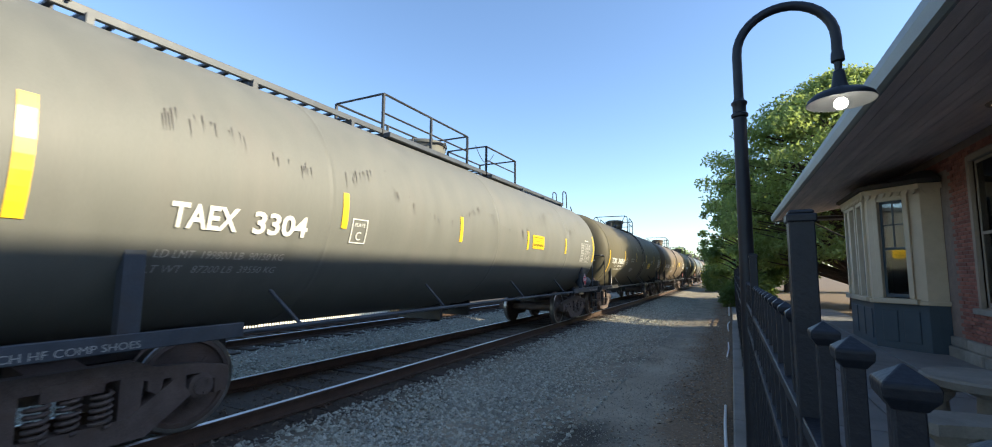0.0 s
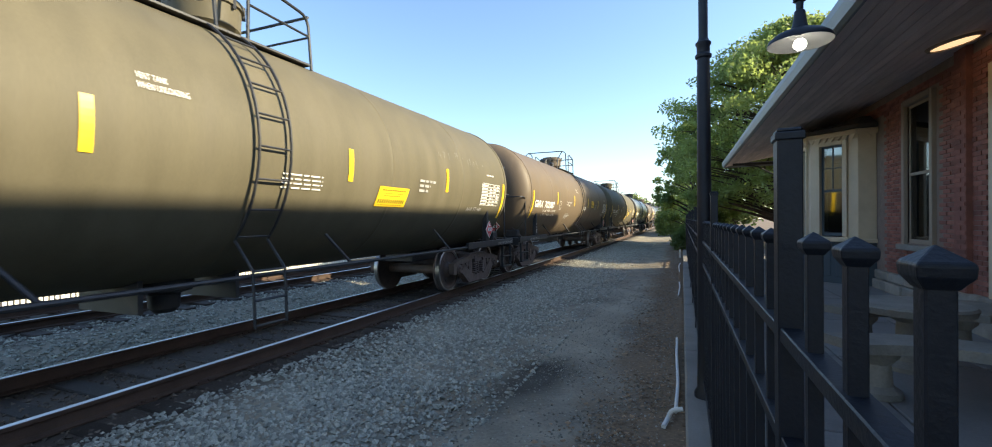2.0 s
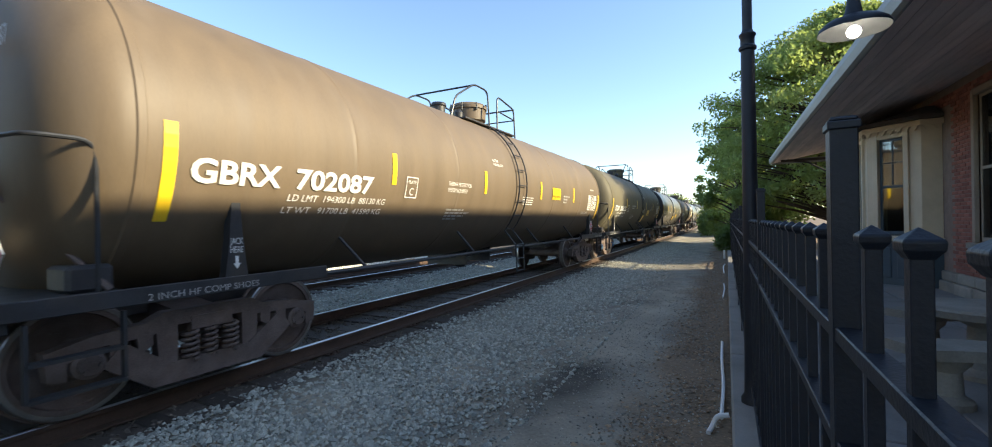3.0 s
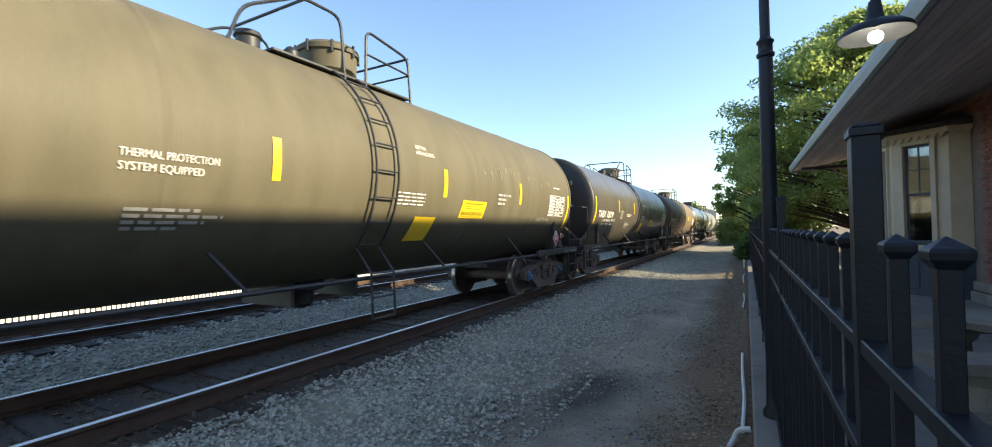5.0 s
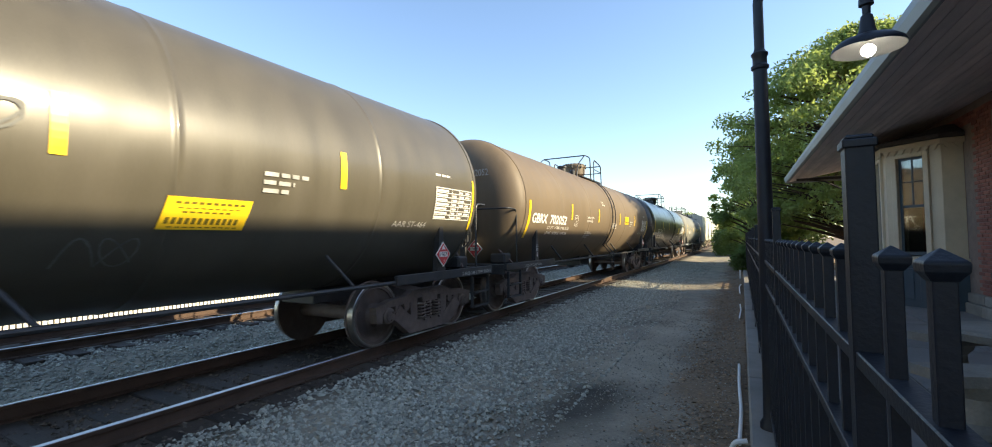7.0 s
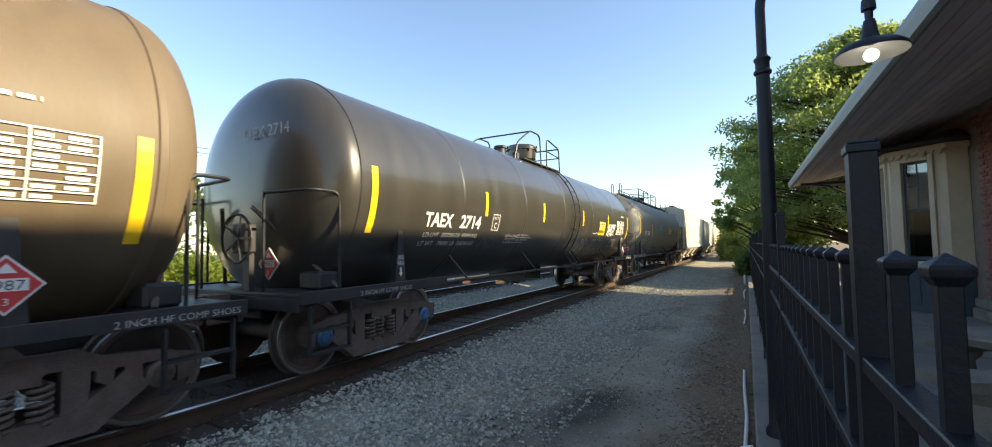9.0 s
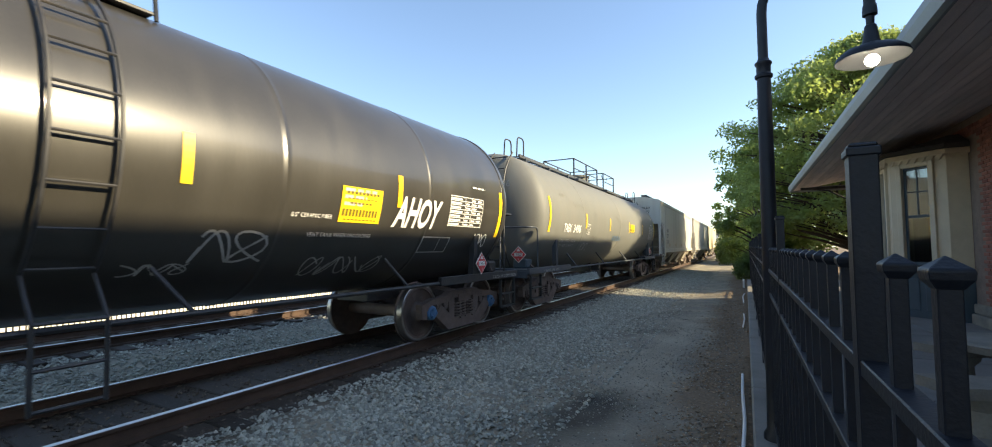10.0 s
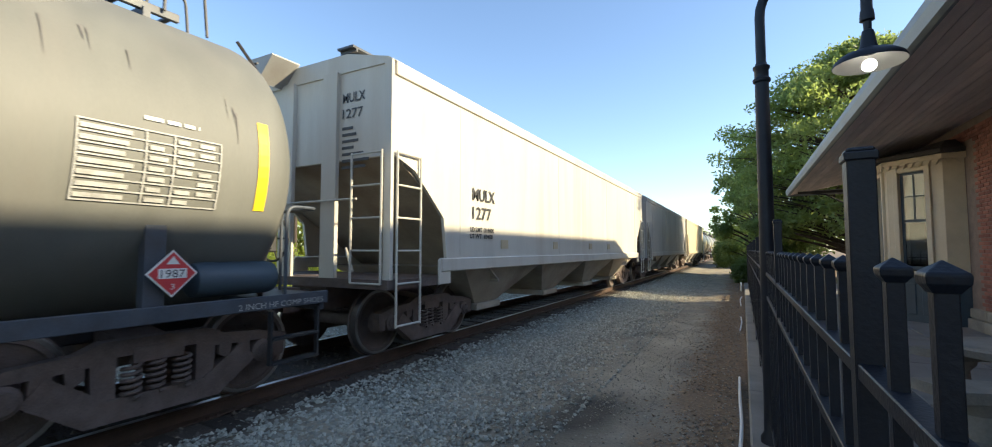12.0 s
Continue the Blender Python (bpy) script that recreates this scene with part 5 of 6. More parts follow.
        bars(car, 3.1, 2.14, (0.5, 0.34, 0.28), "faded_white", 0.08, 0.04, rad=rad)
    if k != 6 and style == "flat":
        letters(car, "AAR ST-464", 5.0, 1.70, 0.085, 0.72, "faded_white", 0.15, rad=rad)
    # the yellow emergency sign: start, foot, width, height, slant
    sy, sz, sw, sh, slant = {0: (1.7, 2.06, 0.7, 0.31, 0.0), 7: (1.62, 2.06, 0.72, 0.31, 0.0), 1: (2.02, 1.72, 0.75, 0.3, 0.16), 2: (2.22, 2.05, 0.62, 0.3, 0.0), 5: (2.22, 2.05, 0.62, 0.3, 0.0), 3: (1.9, 1.72, 0.76, 0.3, 0.16), 4: (2.26, 1.62, 0.72, 0.29, 0.16), 6: (3.06, 1.79, 0.65, 0.42, 0.0)}.get(k, (2.0, 1.72, 0.75, 0.3, 0.0))
    def slanted(bm):
        for v in bm.verts:
            v.co.x += slant * v.co.y
        return bm
    wrapped(car, "emergency_sign", slanted(plate_bm(sw, sh, 6)), sy, sz, M["yellow"], "yellow emergency sign with dark lettering bars", 0.010, rad)
    bm = B()
    for f, h, x0, x1 in ((0.80, 0.07, 0.1, 0.9), (0.66, 0.03, 0.14, 0.86), (0.53, 0.05, 0.2, 0.8), (0.18, 0.2, 0.05, 0.95), (0.07, 0.03, 0.1, 0.9)):
        x, step = sw * x0, (0.052 if h > 0.15 else 0.06)
        while x < sw * x1 - step * 0.5:
            plate_bm(step * (0.62 if h > 0.15 else 0.7), h * sh, 1, 0, x, f * sh, bm)
            x += step
    wrapped(car, "sign_print", slanted(bm), sy, sz, M["olive_ink"], "", 0.013, rad)
    if style == "flat" and k in (3, 4):
        wrapped(car, "notice", lean(plate_bm(0.48, 0.4, 5)), 0.76 if k == 3 else 0.3, 1.38, M["yellow"], "second yellow notice", 0.010, rad)
    table(car, {6: 5.2, 4: 5.85}.get(k, 5.58 if style == "flat" else 5.45), 1.83, 0.98, 0.47 if style == "flat" else 0.56, material="white" if style == "flat" else "faded_white", rad=rad)
    bars(car, 5.85, 2.47, (0.4,), rad=rad)
    # end numbers on the leading head
    words = text_bm(mark + " " + number, 0.14, 0, 0.95)
    for v in words.verts:
        v.co = Vector((-0.1 + v.co.x, (-6.89 if k == 4 else -7.02) - dome * 0.98, 2.85 + v.co.y))
    part("lettering", words, M["faded_white"], car)
    placard(car, pose(1.375, 6.26 if k == 6 else 6.13, 1.21 if k == 6 else 1.29))
    placard(car, pose(0.5 if style == "flat" else 0.92, -7.5 if style == "flat" else -7.34, 1.32, 0, 0, -90))
    bm = text_bm("2 INCH HF COMP SHOES", 0.055, 0, 0.95)
    for v in bm.verts:
        v.co = Vector((1.366, -6.9 + v.co.x, 0.92 + v.co.y))
    part("lettering", bm, M["faded_white"], car)
    bm = text_bm("2 INCH HF COMP SHOES", 0.055, 0, 0.95)
    for v in bm.verts:
        v.co = Vector((1.366, 6.7 + v.co.x, 0.92 + v.co.y))
    part("lettering", bm, M["faded_white"], car)
    return car

def graffiti(car, y, z, w, h, seed, material="white", r=0.022, label="white scrawled spray paint tag", rad=R):
    """Looping spray strokes wrapped on the shell."""
    rnd = random.Random(seed)
    bm = B()
    n = max(2, int(w / (h * 0.8)))
    for i in range(n):
        cx = w * (i + 0.5) / n
        pts = []
        f1, f2, ph = rnd.uniform(1.0, 2.2), rnd.uniform(1.2, 2.5), rnd.uniform(0, 6)
        for j in range(22):
            t = j / 21 * 2 * math.pi * 0.9
            pts.append((cx + w / n * 0.5 * math.sin(f1 * t + ph), h / 2 + h * 0.48 * math.cos(f2 * t + ph * 2)))
        for a, b in zip(pts, pts[1:]):
            d = Vector((b[0] - a[0], b[1] - a[1]))
            if d.length < 0.004:
                continue
            nrm = Vector((-d.y, d.x)).normalized() * r
            vs = [bm.verts.new((p[0] + q * nrm.x, p[1] + q * nrm.y, 0)) for p, q in ((a, 1), (b, 1), (b, -1), (a, -1))]
            bm.faces.new(vs)
    wrapped(car, "graffiti", bm, y, z, M[material], label, 0.011, rad)

GREYR = 1.475
cars = []      # the car and its middle's place when the first car's middle stands at zero
cars.append((tank_car(0, "grey_tank", "TAEX", "3304", ("LD LMT  199800 LB  90150 KG", "LT WT   87200 LB  39550 KG"), "long", "frame_grey", dome=0.62, label="pale grey tank car with a long running board and yellow strips", rad=GREYR), 0))
cars.append((tank_car(1, "olive_tank", "TCBX", "306069", ("LD LMT  195100 LB  88450 KG", "LT WT   90900 LB  41250 KG"), ladder=0.2, label="dusty olive-black tank car with yellow reflective strips", numw=1.2), PITCH))
cars.append((tank_car(2, "brown_tank", "GBRX", "702087", ("LD LMT  194300 LB  88130 KG", "LT WT   91700 LB  41590 KG"), ladder=0.2, label="dusty brown tank car with yellow reflective strips", numw=1.15), 2 * PITCH))
cars.append((tank_car(3, "olive_tank", "TCBX", "306123", ("LD LMT  195300 LB  88590 KG", "LT WT   90700 LB  41140 KG"), ladder=0.1, blue=True, label="dusty olive-black tank car with two yellow notices", numw=1.2), 3 * PITCH))
cars.append((tank_car(4, "dark_tank", "TAEX", "1819", ("LD LMT  206600 LB  93700 KG", "LT WT   79400 LB  36000 KG"), ladder=-0.43, dome=0.2, label="satin black tank car with a dark flat head"), 4 * PITCH))
cars.append((tank_car(5, "brown_tank", "GBRX", "702052", ("LD LMT  194300 LB  88130 KG", "LT WT   91700 LB  41590 KG"), ladder=0.3, label="dusty brown tank car behind the black one", numw=1.15), 5 * PITCH))
cars.append((tank_car(6, "black_tank", "TAEX", "2714", ("LD LMT  207000 LB  93894 KG", "LT WT   79000 LB  35834 KG"), ladder=0.76, blue=True, label="glossy black tank car with white spray paint tags"), 6 * PITCH))
cars.append((tank_car(7, "grey_tank", "TAEX", "3496", ("LD LMT  199800 LB  90630 KG", "LT WT   86200 LB  39100 KG"), "long", "frame_grey", dome=0.62, label="weathered grey tank car with end ladder and running board", rad=GREYR), 7 * PITCH))
letters(cars[6][0], "AHOY", 3.95, 1.78, 0.4, 1.05, shear=0.35, bold=0.016)
M["ghost"] = mat("faint_marker_scrawl", (0.13, 0.13, 0.12), 0.6, var=0.3, scale=9, fine=70, bump=0.0)
M["drip_dark"] = mat("dark_run_stain", (0.15, 0.14, 0.125), 0.6, var=0.3, scale=9, fine=70, bump=0.0)
frame_bm = B()
for a, b, c, d in ((0, 0.7, 0, 0.02), (0, 0.7, 0.26, 0.28), (0, 0.02, 0.02, 0.26), (0.68, 0.7, 0.02, 0.26), (0.42, 0.435, 0.02, 0.26)):
    plate_bm(b - a, d - c, 3 if d - c > 0.1 else 1, 0, a, c, frame_bm)
wrapped(cars[6][0], "stencil_frame", frame_bm, 4.7, 1.42, M["faded_white"], "ruled white stencil frame", 0.012)
for i, words in enumerate(("REMOVE ALL RESIDUAL", "COMMODITY BEFORE", "CLOSING TANK CAR")):
    letters(cars[6][0], words, -3.09, 1.675 - 0.065 * i, 0.045, (0.53, 0.46, 0.45)[i])
letters(cars[6][0], "0.5\" CERAMIC FIBER", 2.45, 1.82, 0.045, 0.52)
letters(cars[6][0], "VENT TANK WHEN UNLOADING", 2.7, 1.62, 0.05, 0.94)
graffiti(cars[6][0], -3.99, 1.44, 0.54, 0.24, 8, "ghost", 0.008, "faint scrawled tag")
graffiti(cars[6][0], -1.85, 1.43, 0.85, 0.27, 11, "ghost", 0.009, "faint scrawled tag")
graffiti(cars[6][0], 1.61, 1.36, 0.68, 0.36, 14, "faded_white", 0.013)
graffiti(cars[6][0], 1.13, 1.27, 0.5, 0.13, 15, "faded_white", 0.007)
graffiti(cars[6][0], 2.84, 1.18, 1.2, 0.3, 16, "faded_white", 0.009)
graffiti(cars[6][0], 6.1, 1.5, 0.42, 0.26, 17, "white", 0.01)
graffiti(cars[7][0], -0.93, 1.71, 1.15, 0.17, 21, "bearing_blue", 0.009, "small blue marker scrawl", GREYR)
graffiti(cars[7][0], -3.96, 1.39, 0.6, 0.27, 23, "faded_white", 0.006, "pale hatched scrawl", GREYR)
graffiti(cars[7][0], -3.32, 1.57, 0.55, 0.27, 26, "drip_dark", 0.012, "dark looped scrawl", GREYR)
graffiti(cars[4][0], 0.95, 2.2, 0.5, 0.22, 41, "ghost", 0.01, "faint scrawled tag")
graffiti(cars[4][0], 1.69, 1.33, 0.5, 0.28, 43, "ghost", 0.008, "faint star-shaped scrawl")

def streaks(car, y0, y1, z, swing, n, long, seed, material, label, rad):
    """Thin runs of grime that hang from an uneven line on the shell."""
    rnd = random.Random(seed)
    bm = B()
    for i in range(n):
        x = (y1 - y0) * rnd.random()
        top = swing * math.sin(x * 2.3 + seed) + rnd.uniform(-0.05, 0.05)
        d, w = long * rnd.uniform(0.2, 1.0) ** 1.5, rnd.uniform(0.004, 0.013)
        k = max(2, int(d / 0.05))
        for j in range(k):
            a, b = top - d * j / k, top - d * (j + 1) / k
            wa, wb = w * (1 - 0.8 * j / k), w * (1 - 0.8 * (j + 1) / k)
            bm.faces.new([bm.verts.new(p) for p in ((x - wb, b, 0), (x + wb, b, 0), (x + wa, a, 0), (x - wa, a, 0))])
    wrapped(car, "grime_run", bm, y0, z, M[material], label, 0.009, rad)

for c in (0, 7):
    streaks(cars[c][0], -6.0, -3.2, 2.75, 0.12, 34, 0.22, c + 1, "drip_dark", "thin dark runs of grime", GREYR)
    streaks(cars[c][0], -3.2, 1.6, 2.5, 0.16, 46, 0.2, c + 2, "drip_dark", "thin dark runs of grime", GREYR)
    streaks(cars[c][0], 1.0, 6.6, 2.9, 0.2, 40, 0.35, c + 3, "drip_dark", "thin dark runs of grime", GREYR)
M["drip_pale"] = mat("pale_run_stain", (0.25, 0.225, 0.17), 0.6, var=0.3, scale=9, fine=70, bump=0.0)
streaks(cars[3][0], 2.6, 5.6, 2.62, 0.06, 40, 0.22, 5, "drip_pale", "pale drips of dried residue", R)
streaks(cars[1][0], 3.8, 5.8, 2.72, 0.05, 18, 0.18, 6, "drip_pale", "pale drips of dried residue", R)

def hopper_car(paint, mark, number, label):
    """Covered hopper: flat sides over sloped pockets, open ends with ladders, roof with running boards."""
    car = tagged(new("hopper_car"), label, "hopper car", group="cars of the freight train")
    H, W, T = 8.1, 1.55, 3.94
    bm = B()
    outline = [(-H, T), (-H, 2.7), (-H + 0.42, 2.55), (-H + 1.1, 1.95), (-H + 1.18, 1.36), (H - 1.18, 1.36), (H - 1.1, 1.95), (H - 0.42, 2.55), (H, 2.7), (H, T)]
    prism(bm, outline, "x", W - 0.05, W)
    prism(bm, outline, "x", -W, -W + 0.05)
    for s in (-1, 1):
        box(bm, -W + 0.05, W - 0.05, min(s * H, s * (H - 0.06)), max(s * H, s * (H - 0.06)), 2.7, T)
    part("body", bm, M[paint], car)
    for y in (-6.55, -2.2, 2.2, 6.55):
        for x in (W, -W):
            bm = B()
            box(bm, x - 0.006, x + 0.004, y - 0.012, y + 0.012, 1.4, T - 0.2)
            part("side_seam", bm, M[paint], car)
    for x in (W, -W):
        for s in (-1, 1):
            bm = B()
            box(bm, min(x, x * 1.02), max(x, x * 1.02), min(s * (H - 1.25), s * (H - 0.95)), max(s * (H - 1.25), s * (H - 0.95)), 0.98, 1.34, 0.008)
            part("jacking_pad", bm, M[paint], car)
    bm = B()
    prism(bm, [(-W - 0.02, T - 0.02), (-W + 0.1, T + 0.06), (-0.7, T + 0.24), (0.7, T + 0.24), (W - 0.1, T + 0.06), (W + 0.02, T - 0.02)], "y", -H - 0.02, H + 0.02)
    part("roof", bm, M[paint], car)
    for x in (W + 0.03, -W - 0.03):
        bm = B()
        box(bm, min(x, x * 0.98), max(x, x * 0.98), -H, H, T - 0.2, T - 0.02, 0.01)
        part("top_chord", bm, M[paint], car)
        bm = B()
        box(bm, x - 0.05, x + 0.02, -H + 1.0, H - 1.0, 1.16, 1.36, 0.015)
        part("side_sill", bm, M[paint], car)
    for x in (0.55, -0.85):
        bm = B()
        box(bm, x, x + 0.3, -H - 0.06, H + 0.06, T + 0.30, T + 0.33)
        for i in range(56):
            y = -H + i * 0.29
            box(bm, x, x + 0.3, y, y + 0.03, T + 0.26, T + 0.3)
        part("running_board", bm, M["frame_grey"], car, "grated roof running board")
    for i in range(4):
        bm = B()
        lathe(bm, [(T + 0.22, 0.42), (T + 0.32, 0.42), (T + 0.36, 0.3)], "z", 20, (0, -5.4 + i * 3.6, 0))
        part("roof_hatch", bm, M[paint], car, "", True)
    for s in (-1, 1):
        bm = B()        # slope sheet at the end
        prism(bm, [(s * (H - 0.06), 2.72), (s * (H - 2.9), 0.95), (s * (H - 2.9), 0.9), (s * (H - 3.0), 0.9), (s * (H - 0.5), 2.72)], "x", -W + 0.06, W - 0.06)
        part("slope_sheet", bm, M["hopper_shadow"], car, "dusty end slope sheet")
        for x in (-W, -0.62, 0.28, W - 0.12):
            bm = B()
            box(bm, x, x + 0.12 if abs(x) > 1 else x + 0.28, min(s * H, s * (H + 0.06)), max(s * H, s * (H + 0.06)), 1.1, T)
            part("end_post", bm, M[paint], car)
        bm = B()
        box(bm, -W, W, min(s * (H - 1.3), s * (H + 0.1)), max(s * (H - 1.3), s * (H + 0.1)), 0.98, 1.1)
        box(bm, -0.35, 0.35, min(s * 4.6, s * H), max(s * 4.6, s * H), 0.66, 0.98)
        part("end_sill", bm, M["cast"], car)
        for x0, x1, y0, y1 in ((W - 0.62, W - 0.1, H + 0.12, H + 0.12), (W + 0.04, W + 0.04, H - 0.02, H - 0.5)):
            bm = B()
            for a in (0, 1):
                p = (x1 if a else x0, s * (y1 if a else y0))
                tube(bm, [(*p, 0.5 if x0 == x1 else 1.05), (*p, 2.75)], 0.016, 6)
            for z in [1.05 + 0.42 * i for i in range(5)] + ([0.52] if x0 == x1 else []):
                tube(bm, [(x0, s * y0, z), (x1, s * y1, z)], 0.014, 6)
            part("corner_ladder", bm, M["pipe_white"], car, "pale corner ladder")
        bm = B()
        tube(bm, [(-1.4, s * (H + 0.1), 2.15), (1.0, s * (H + 0.1), 2.15)], 0.016, 6)
        tube(bm, [(0.3, s * (H - 0.4), 1.5), (0.9, s * (H + 0.05), 1.2)], 0.02, 6)
        part("end_rail", bm, M["pipe_white"], car)
        bm = B()
        prism(bm, [(-0.9, T + 0.1), (-0.9, T + 0.3), (-0.3, T + 0.3), (-0.3, T + 0.28), (-0.62, T - 0.05)], "y", min(s * H, s * (H + 0.45)), max(s * H, s * (H + 0.45)))
        part("crossover_step", bm, M["grey_hopper"], car)
        truck(car, s * 6.6)
        part("coupler", cached(("coupler_h", s), lambda: hop_coupler(s)), None, car)
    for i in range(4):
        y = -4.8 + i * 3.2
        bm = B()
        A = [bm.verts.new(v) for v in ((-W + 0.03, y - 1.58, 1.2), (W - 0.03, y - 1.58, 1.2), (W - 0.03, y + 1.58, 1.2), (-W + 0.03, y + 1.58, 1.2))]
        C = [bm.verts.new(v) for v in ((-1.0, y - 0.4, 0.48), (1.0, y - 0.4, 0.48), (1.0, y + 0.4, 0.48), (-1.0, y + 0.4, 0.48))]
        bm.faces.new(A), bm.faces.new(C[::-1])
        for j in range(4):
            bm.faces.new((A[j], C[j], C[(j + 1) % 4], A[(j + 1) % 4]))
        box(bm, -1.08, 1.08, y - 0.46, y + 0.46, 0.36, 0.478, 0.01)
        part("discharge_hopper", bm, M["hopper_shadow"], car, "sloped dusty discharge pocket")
    def flat_text(words, y, z, h, w, m="dark_paint", x=W + 0.016):
        bm = text_bm(words, h, 0, w, 0.004)
        for v in bm.verts:
            v.co = Vector((x, y + v.co.x, z + v.co.y))
        part("lettering", bm, M[m], car)
    if mark:
        flat_text(mark, -6.2, 2.3, 0.2, 0.75)
        flat_text(number, -6.2, 1.99, 0.2, 0.62)
        flat_text("LD LMT  216600", -6.28, 1.78, 0.07, 0.8)
        flat_text("LT WT  69400", -6.28, 1.67, 0.07, 0.75)
        for words, z, h, w in ((mark, 3.5, 0.13, 0.42), (number, 3.28, 0.13, 0.38)):
            bm = text_bm(words, h, 0, w, 0.003)
            for v in bm.verts:
                v.co = Vector((0.62 + v.co.x, -H - 0.008, z + v.co.y))
            part("lettering", bm, M["dark_paint"], car)
        bm = B()
        for i in range(7):
            box(bm, 0.62, 0.62 + (0.2, 0.26, 0.3, 0.22, 0.4, 0.5, 0.44)[i], -H - 0.008, -H - 0.004, 3.12 - i * 0.09, 3.16 - i * 0.09)
        part("small_print", bm, M["dark_paint"], car)
        for y in (-5.2, -2.6, 0.2, 2.2):
            bm = B()
            box(bm, W + 0.001, W + 0.013, y, y + 0.28, 1.5, 1.66)
            part("stencil_panel", bm, M["tan_hopper"], car)
    return car

def hop_coupler(s):
    bm = B()
    box(bm, -0.08, 0.08, 7.8, 8.4, 0.72, 0.92, 0.02)
    prism(bm, [(-0.17, 8.38), (0.13, 8.38), (0.19, 8.5), (0.06, 8.66), (-0.02, 8.56), (-0.17, 8.62)], "z", 0.66, 0.98)
    if s < 0:
        bmesh.ops.rotate(bm, verts=bm.verts, cent=(0, 0, 0), matrix=Matrix.Rotation(math.pi, 3, "Z"))
    return mesh_of(bm, "coupler", M["cast"])

HOP = 17.3
h0 = 7 * PITCH + PITCH / 2
cars.append((hopper_car("cream_hopper", "MULX", "1277", "cream covered hopper car with corner ladders and dusty pockets"), h0 + HOP / 2))
cars.append((hopper_car("grey_hopper", "", "", "weathered grey covered hopper car"), h0 + HOP * 1.5))
cars.append((hopper_car("tan_hopper", "", "", "tan covered hopper car"), h0 + HOP * 2.5))
h1 = h0 + 3 * HOP + PITCH / 2
for i, p in enumerate(("dark_tank", "grey_tank", "olive_tank")):
    cars.append((tank_car(11 + i, p, "TAEX", "2698", ("LD LMT  206600 LB", "LT WT  79400 LB"), label="dark tank car near the train's end" if p != "grey_tank" else "pale grey tank car near the train's end"), h1 + i * PITCH))

# ---- trees and the far side ----
def leaf_cloud(name, blobs, count, size, material, parent, seed, droop=0.0, label=""):
    """Leaves as small bent quads, gathered in clumps with gaps between."""
    rs = np.random.RandomState(seed)
    w = np.array([b[3] ** 2 for b in blobs])
    pick = rs.choice(len(blobs), count, p=w / w.sum())
    b = np.array([x[:5] for x in blobs])[pick]
    d = rs.normal(size=(count, 3))
    d /= np.linalg.norm(d, axis=1)[:, None]
    rad = 0.25 + 1.0 * rs.rand(count) ** 0.8
    c = b[:, :3] + d * rad[:, None] * np.stack([b[:, 3], b[:, 3], b[:, 4]], 1)
    u = rs.normal(size=(count, 3))
    u[:, 2] -= droop
    u /= np.linalg.norm(u, axis=1)[:, None]
    v = np.cross(u, rs.normal(size=(count, 3)))
    v /= np.linalg.norm(v, axis=1)[:, None] + 1e-6
    s = size * (0.6 + 0.8 * rs.rand(count))[:, None]
    n = np.cross(u, v)
    V = np.stack([c - u * s, c + v * s * 0.45 + n * s * 0.12, c + u * s, c - v * s * 0.45 + n * s * 0.12], 1)
    F = np.arange(count * 4).reshape(-1, 4)
    me = bpy.data.meshes.new(name)
    me.from_pydata(V.reshape(-1, 3).tolist(), [], F.tolist())
    me.materials.append(material)
    ob = new(name, me)
    ob.parent = parent
    return tagged(ob, label) if label else ob

def tree(x, y, z, height, width, seed, material, label, low=0.25, layered=False, leaves=14000, size=0.17, clumps=46):
    t = tagged(new("tree"), label, "tree")
    t.location = (x, y, z)
    rnd = random.Random(seed)
    bm = B()
    r = 0.022 * height
    trunk = [(0.1 * math.sin(i) * height / 10, 0.1 * math.cos(i * 1.7) * height / 10, height * 0.94 * i / 7) for i in range(8)]
    tube(bm, trunk, [r * (1.25 - 1.1 * i / 7) for i in range(8)], 10)
    part("trunk", bm, M["bark"], t, smooth=True)
    blobs = []
    bm = B()
    for i in range(clumps):
        f = low + (1 - low) * (i + rnd.random()) / clumps
        a = rnd.uniform(0, 6.283)
        spread = (1 - ((f - low) / (1 - low)) ** 1.6) * 0.8 + 0.22 if layered else math.sin(math.pi * min(1, (f - low) / (1 - low) * 0.86 + 0.14)) ** 0.7
        if clumps >= 200:
            u = (f - low) / (1 - low)
            spread = min(1.0, 0.7 + 2 * u, 1.25 * (1 - u ** 2.2) + 0.05)
        reach = width * spread * rnd.uniform(0.45, 1.0)
        c = (math.cos(a) * reach, math.sin(a) * reach, f * height + (rnd.uniform(-0.3, 0.1) if layered else 0))
        k = width * rnd.uniform(0.2, 0.36) * (1 if clumps < 70 else 0.55 if clumps < 200 else 0.4)
        blobs.append((*c, k, k * (0.34 if layered else 0.75 if clumps < 200 else 0.5)))
        z0 = max(0.1, f - 0.12) * height
        tube(bm, [(0, 0, z0), (c[0] * 0.5, c[1] * 0.5, (z0 + c[2]) / 2 + 0.15), (c[0] * 0.95, c[1] * 0.95, c[2])], [r * 0.3, r * 0.18, r * 0.06], 5)
    part("branching", bm, M["bark"], t)
    leaf_cloud("crown", blobs, leaves, size, material, t, seed, 0.3 if layered else 0.1)
    return t

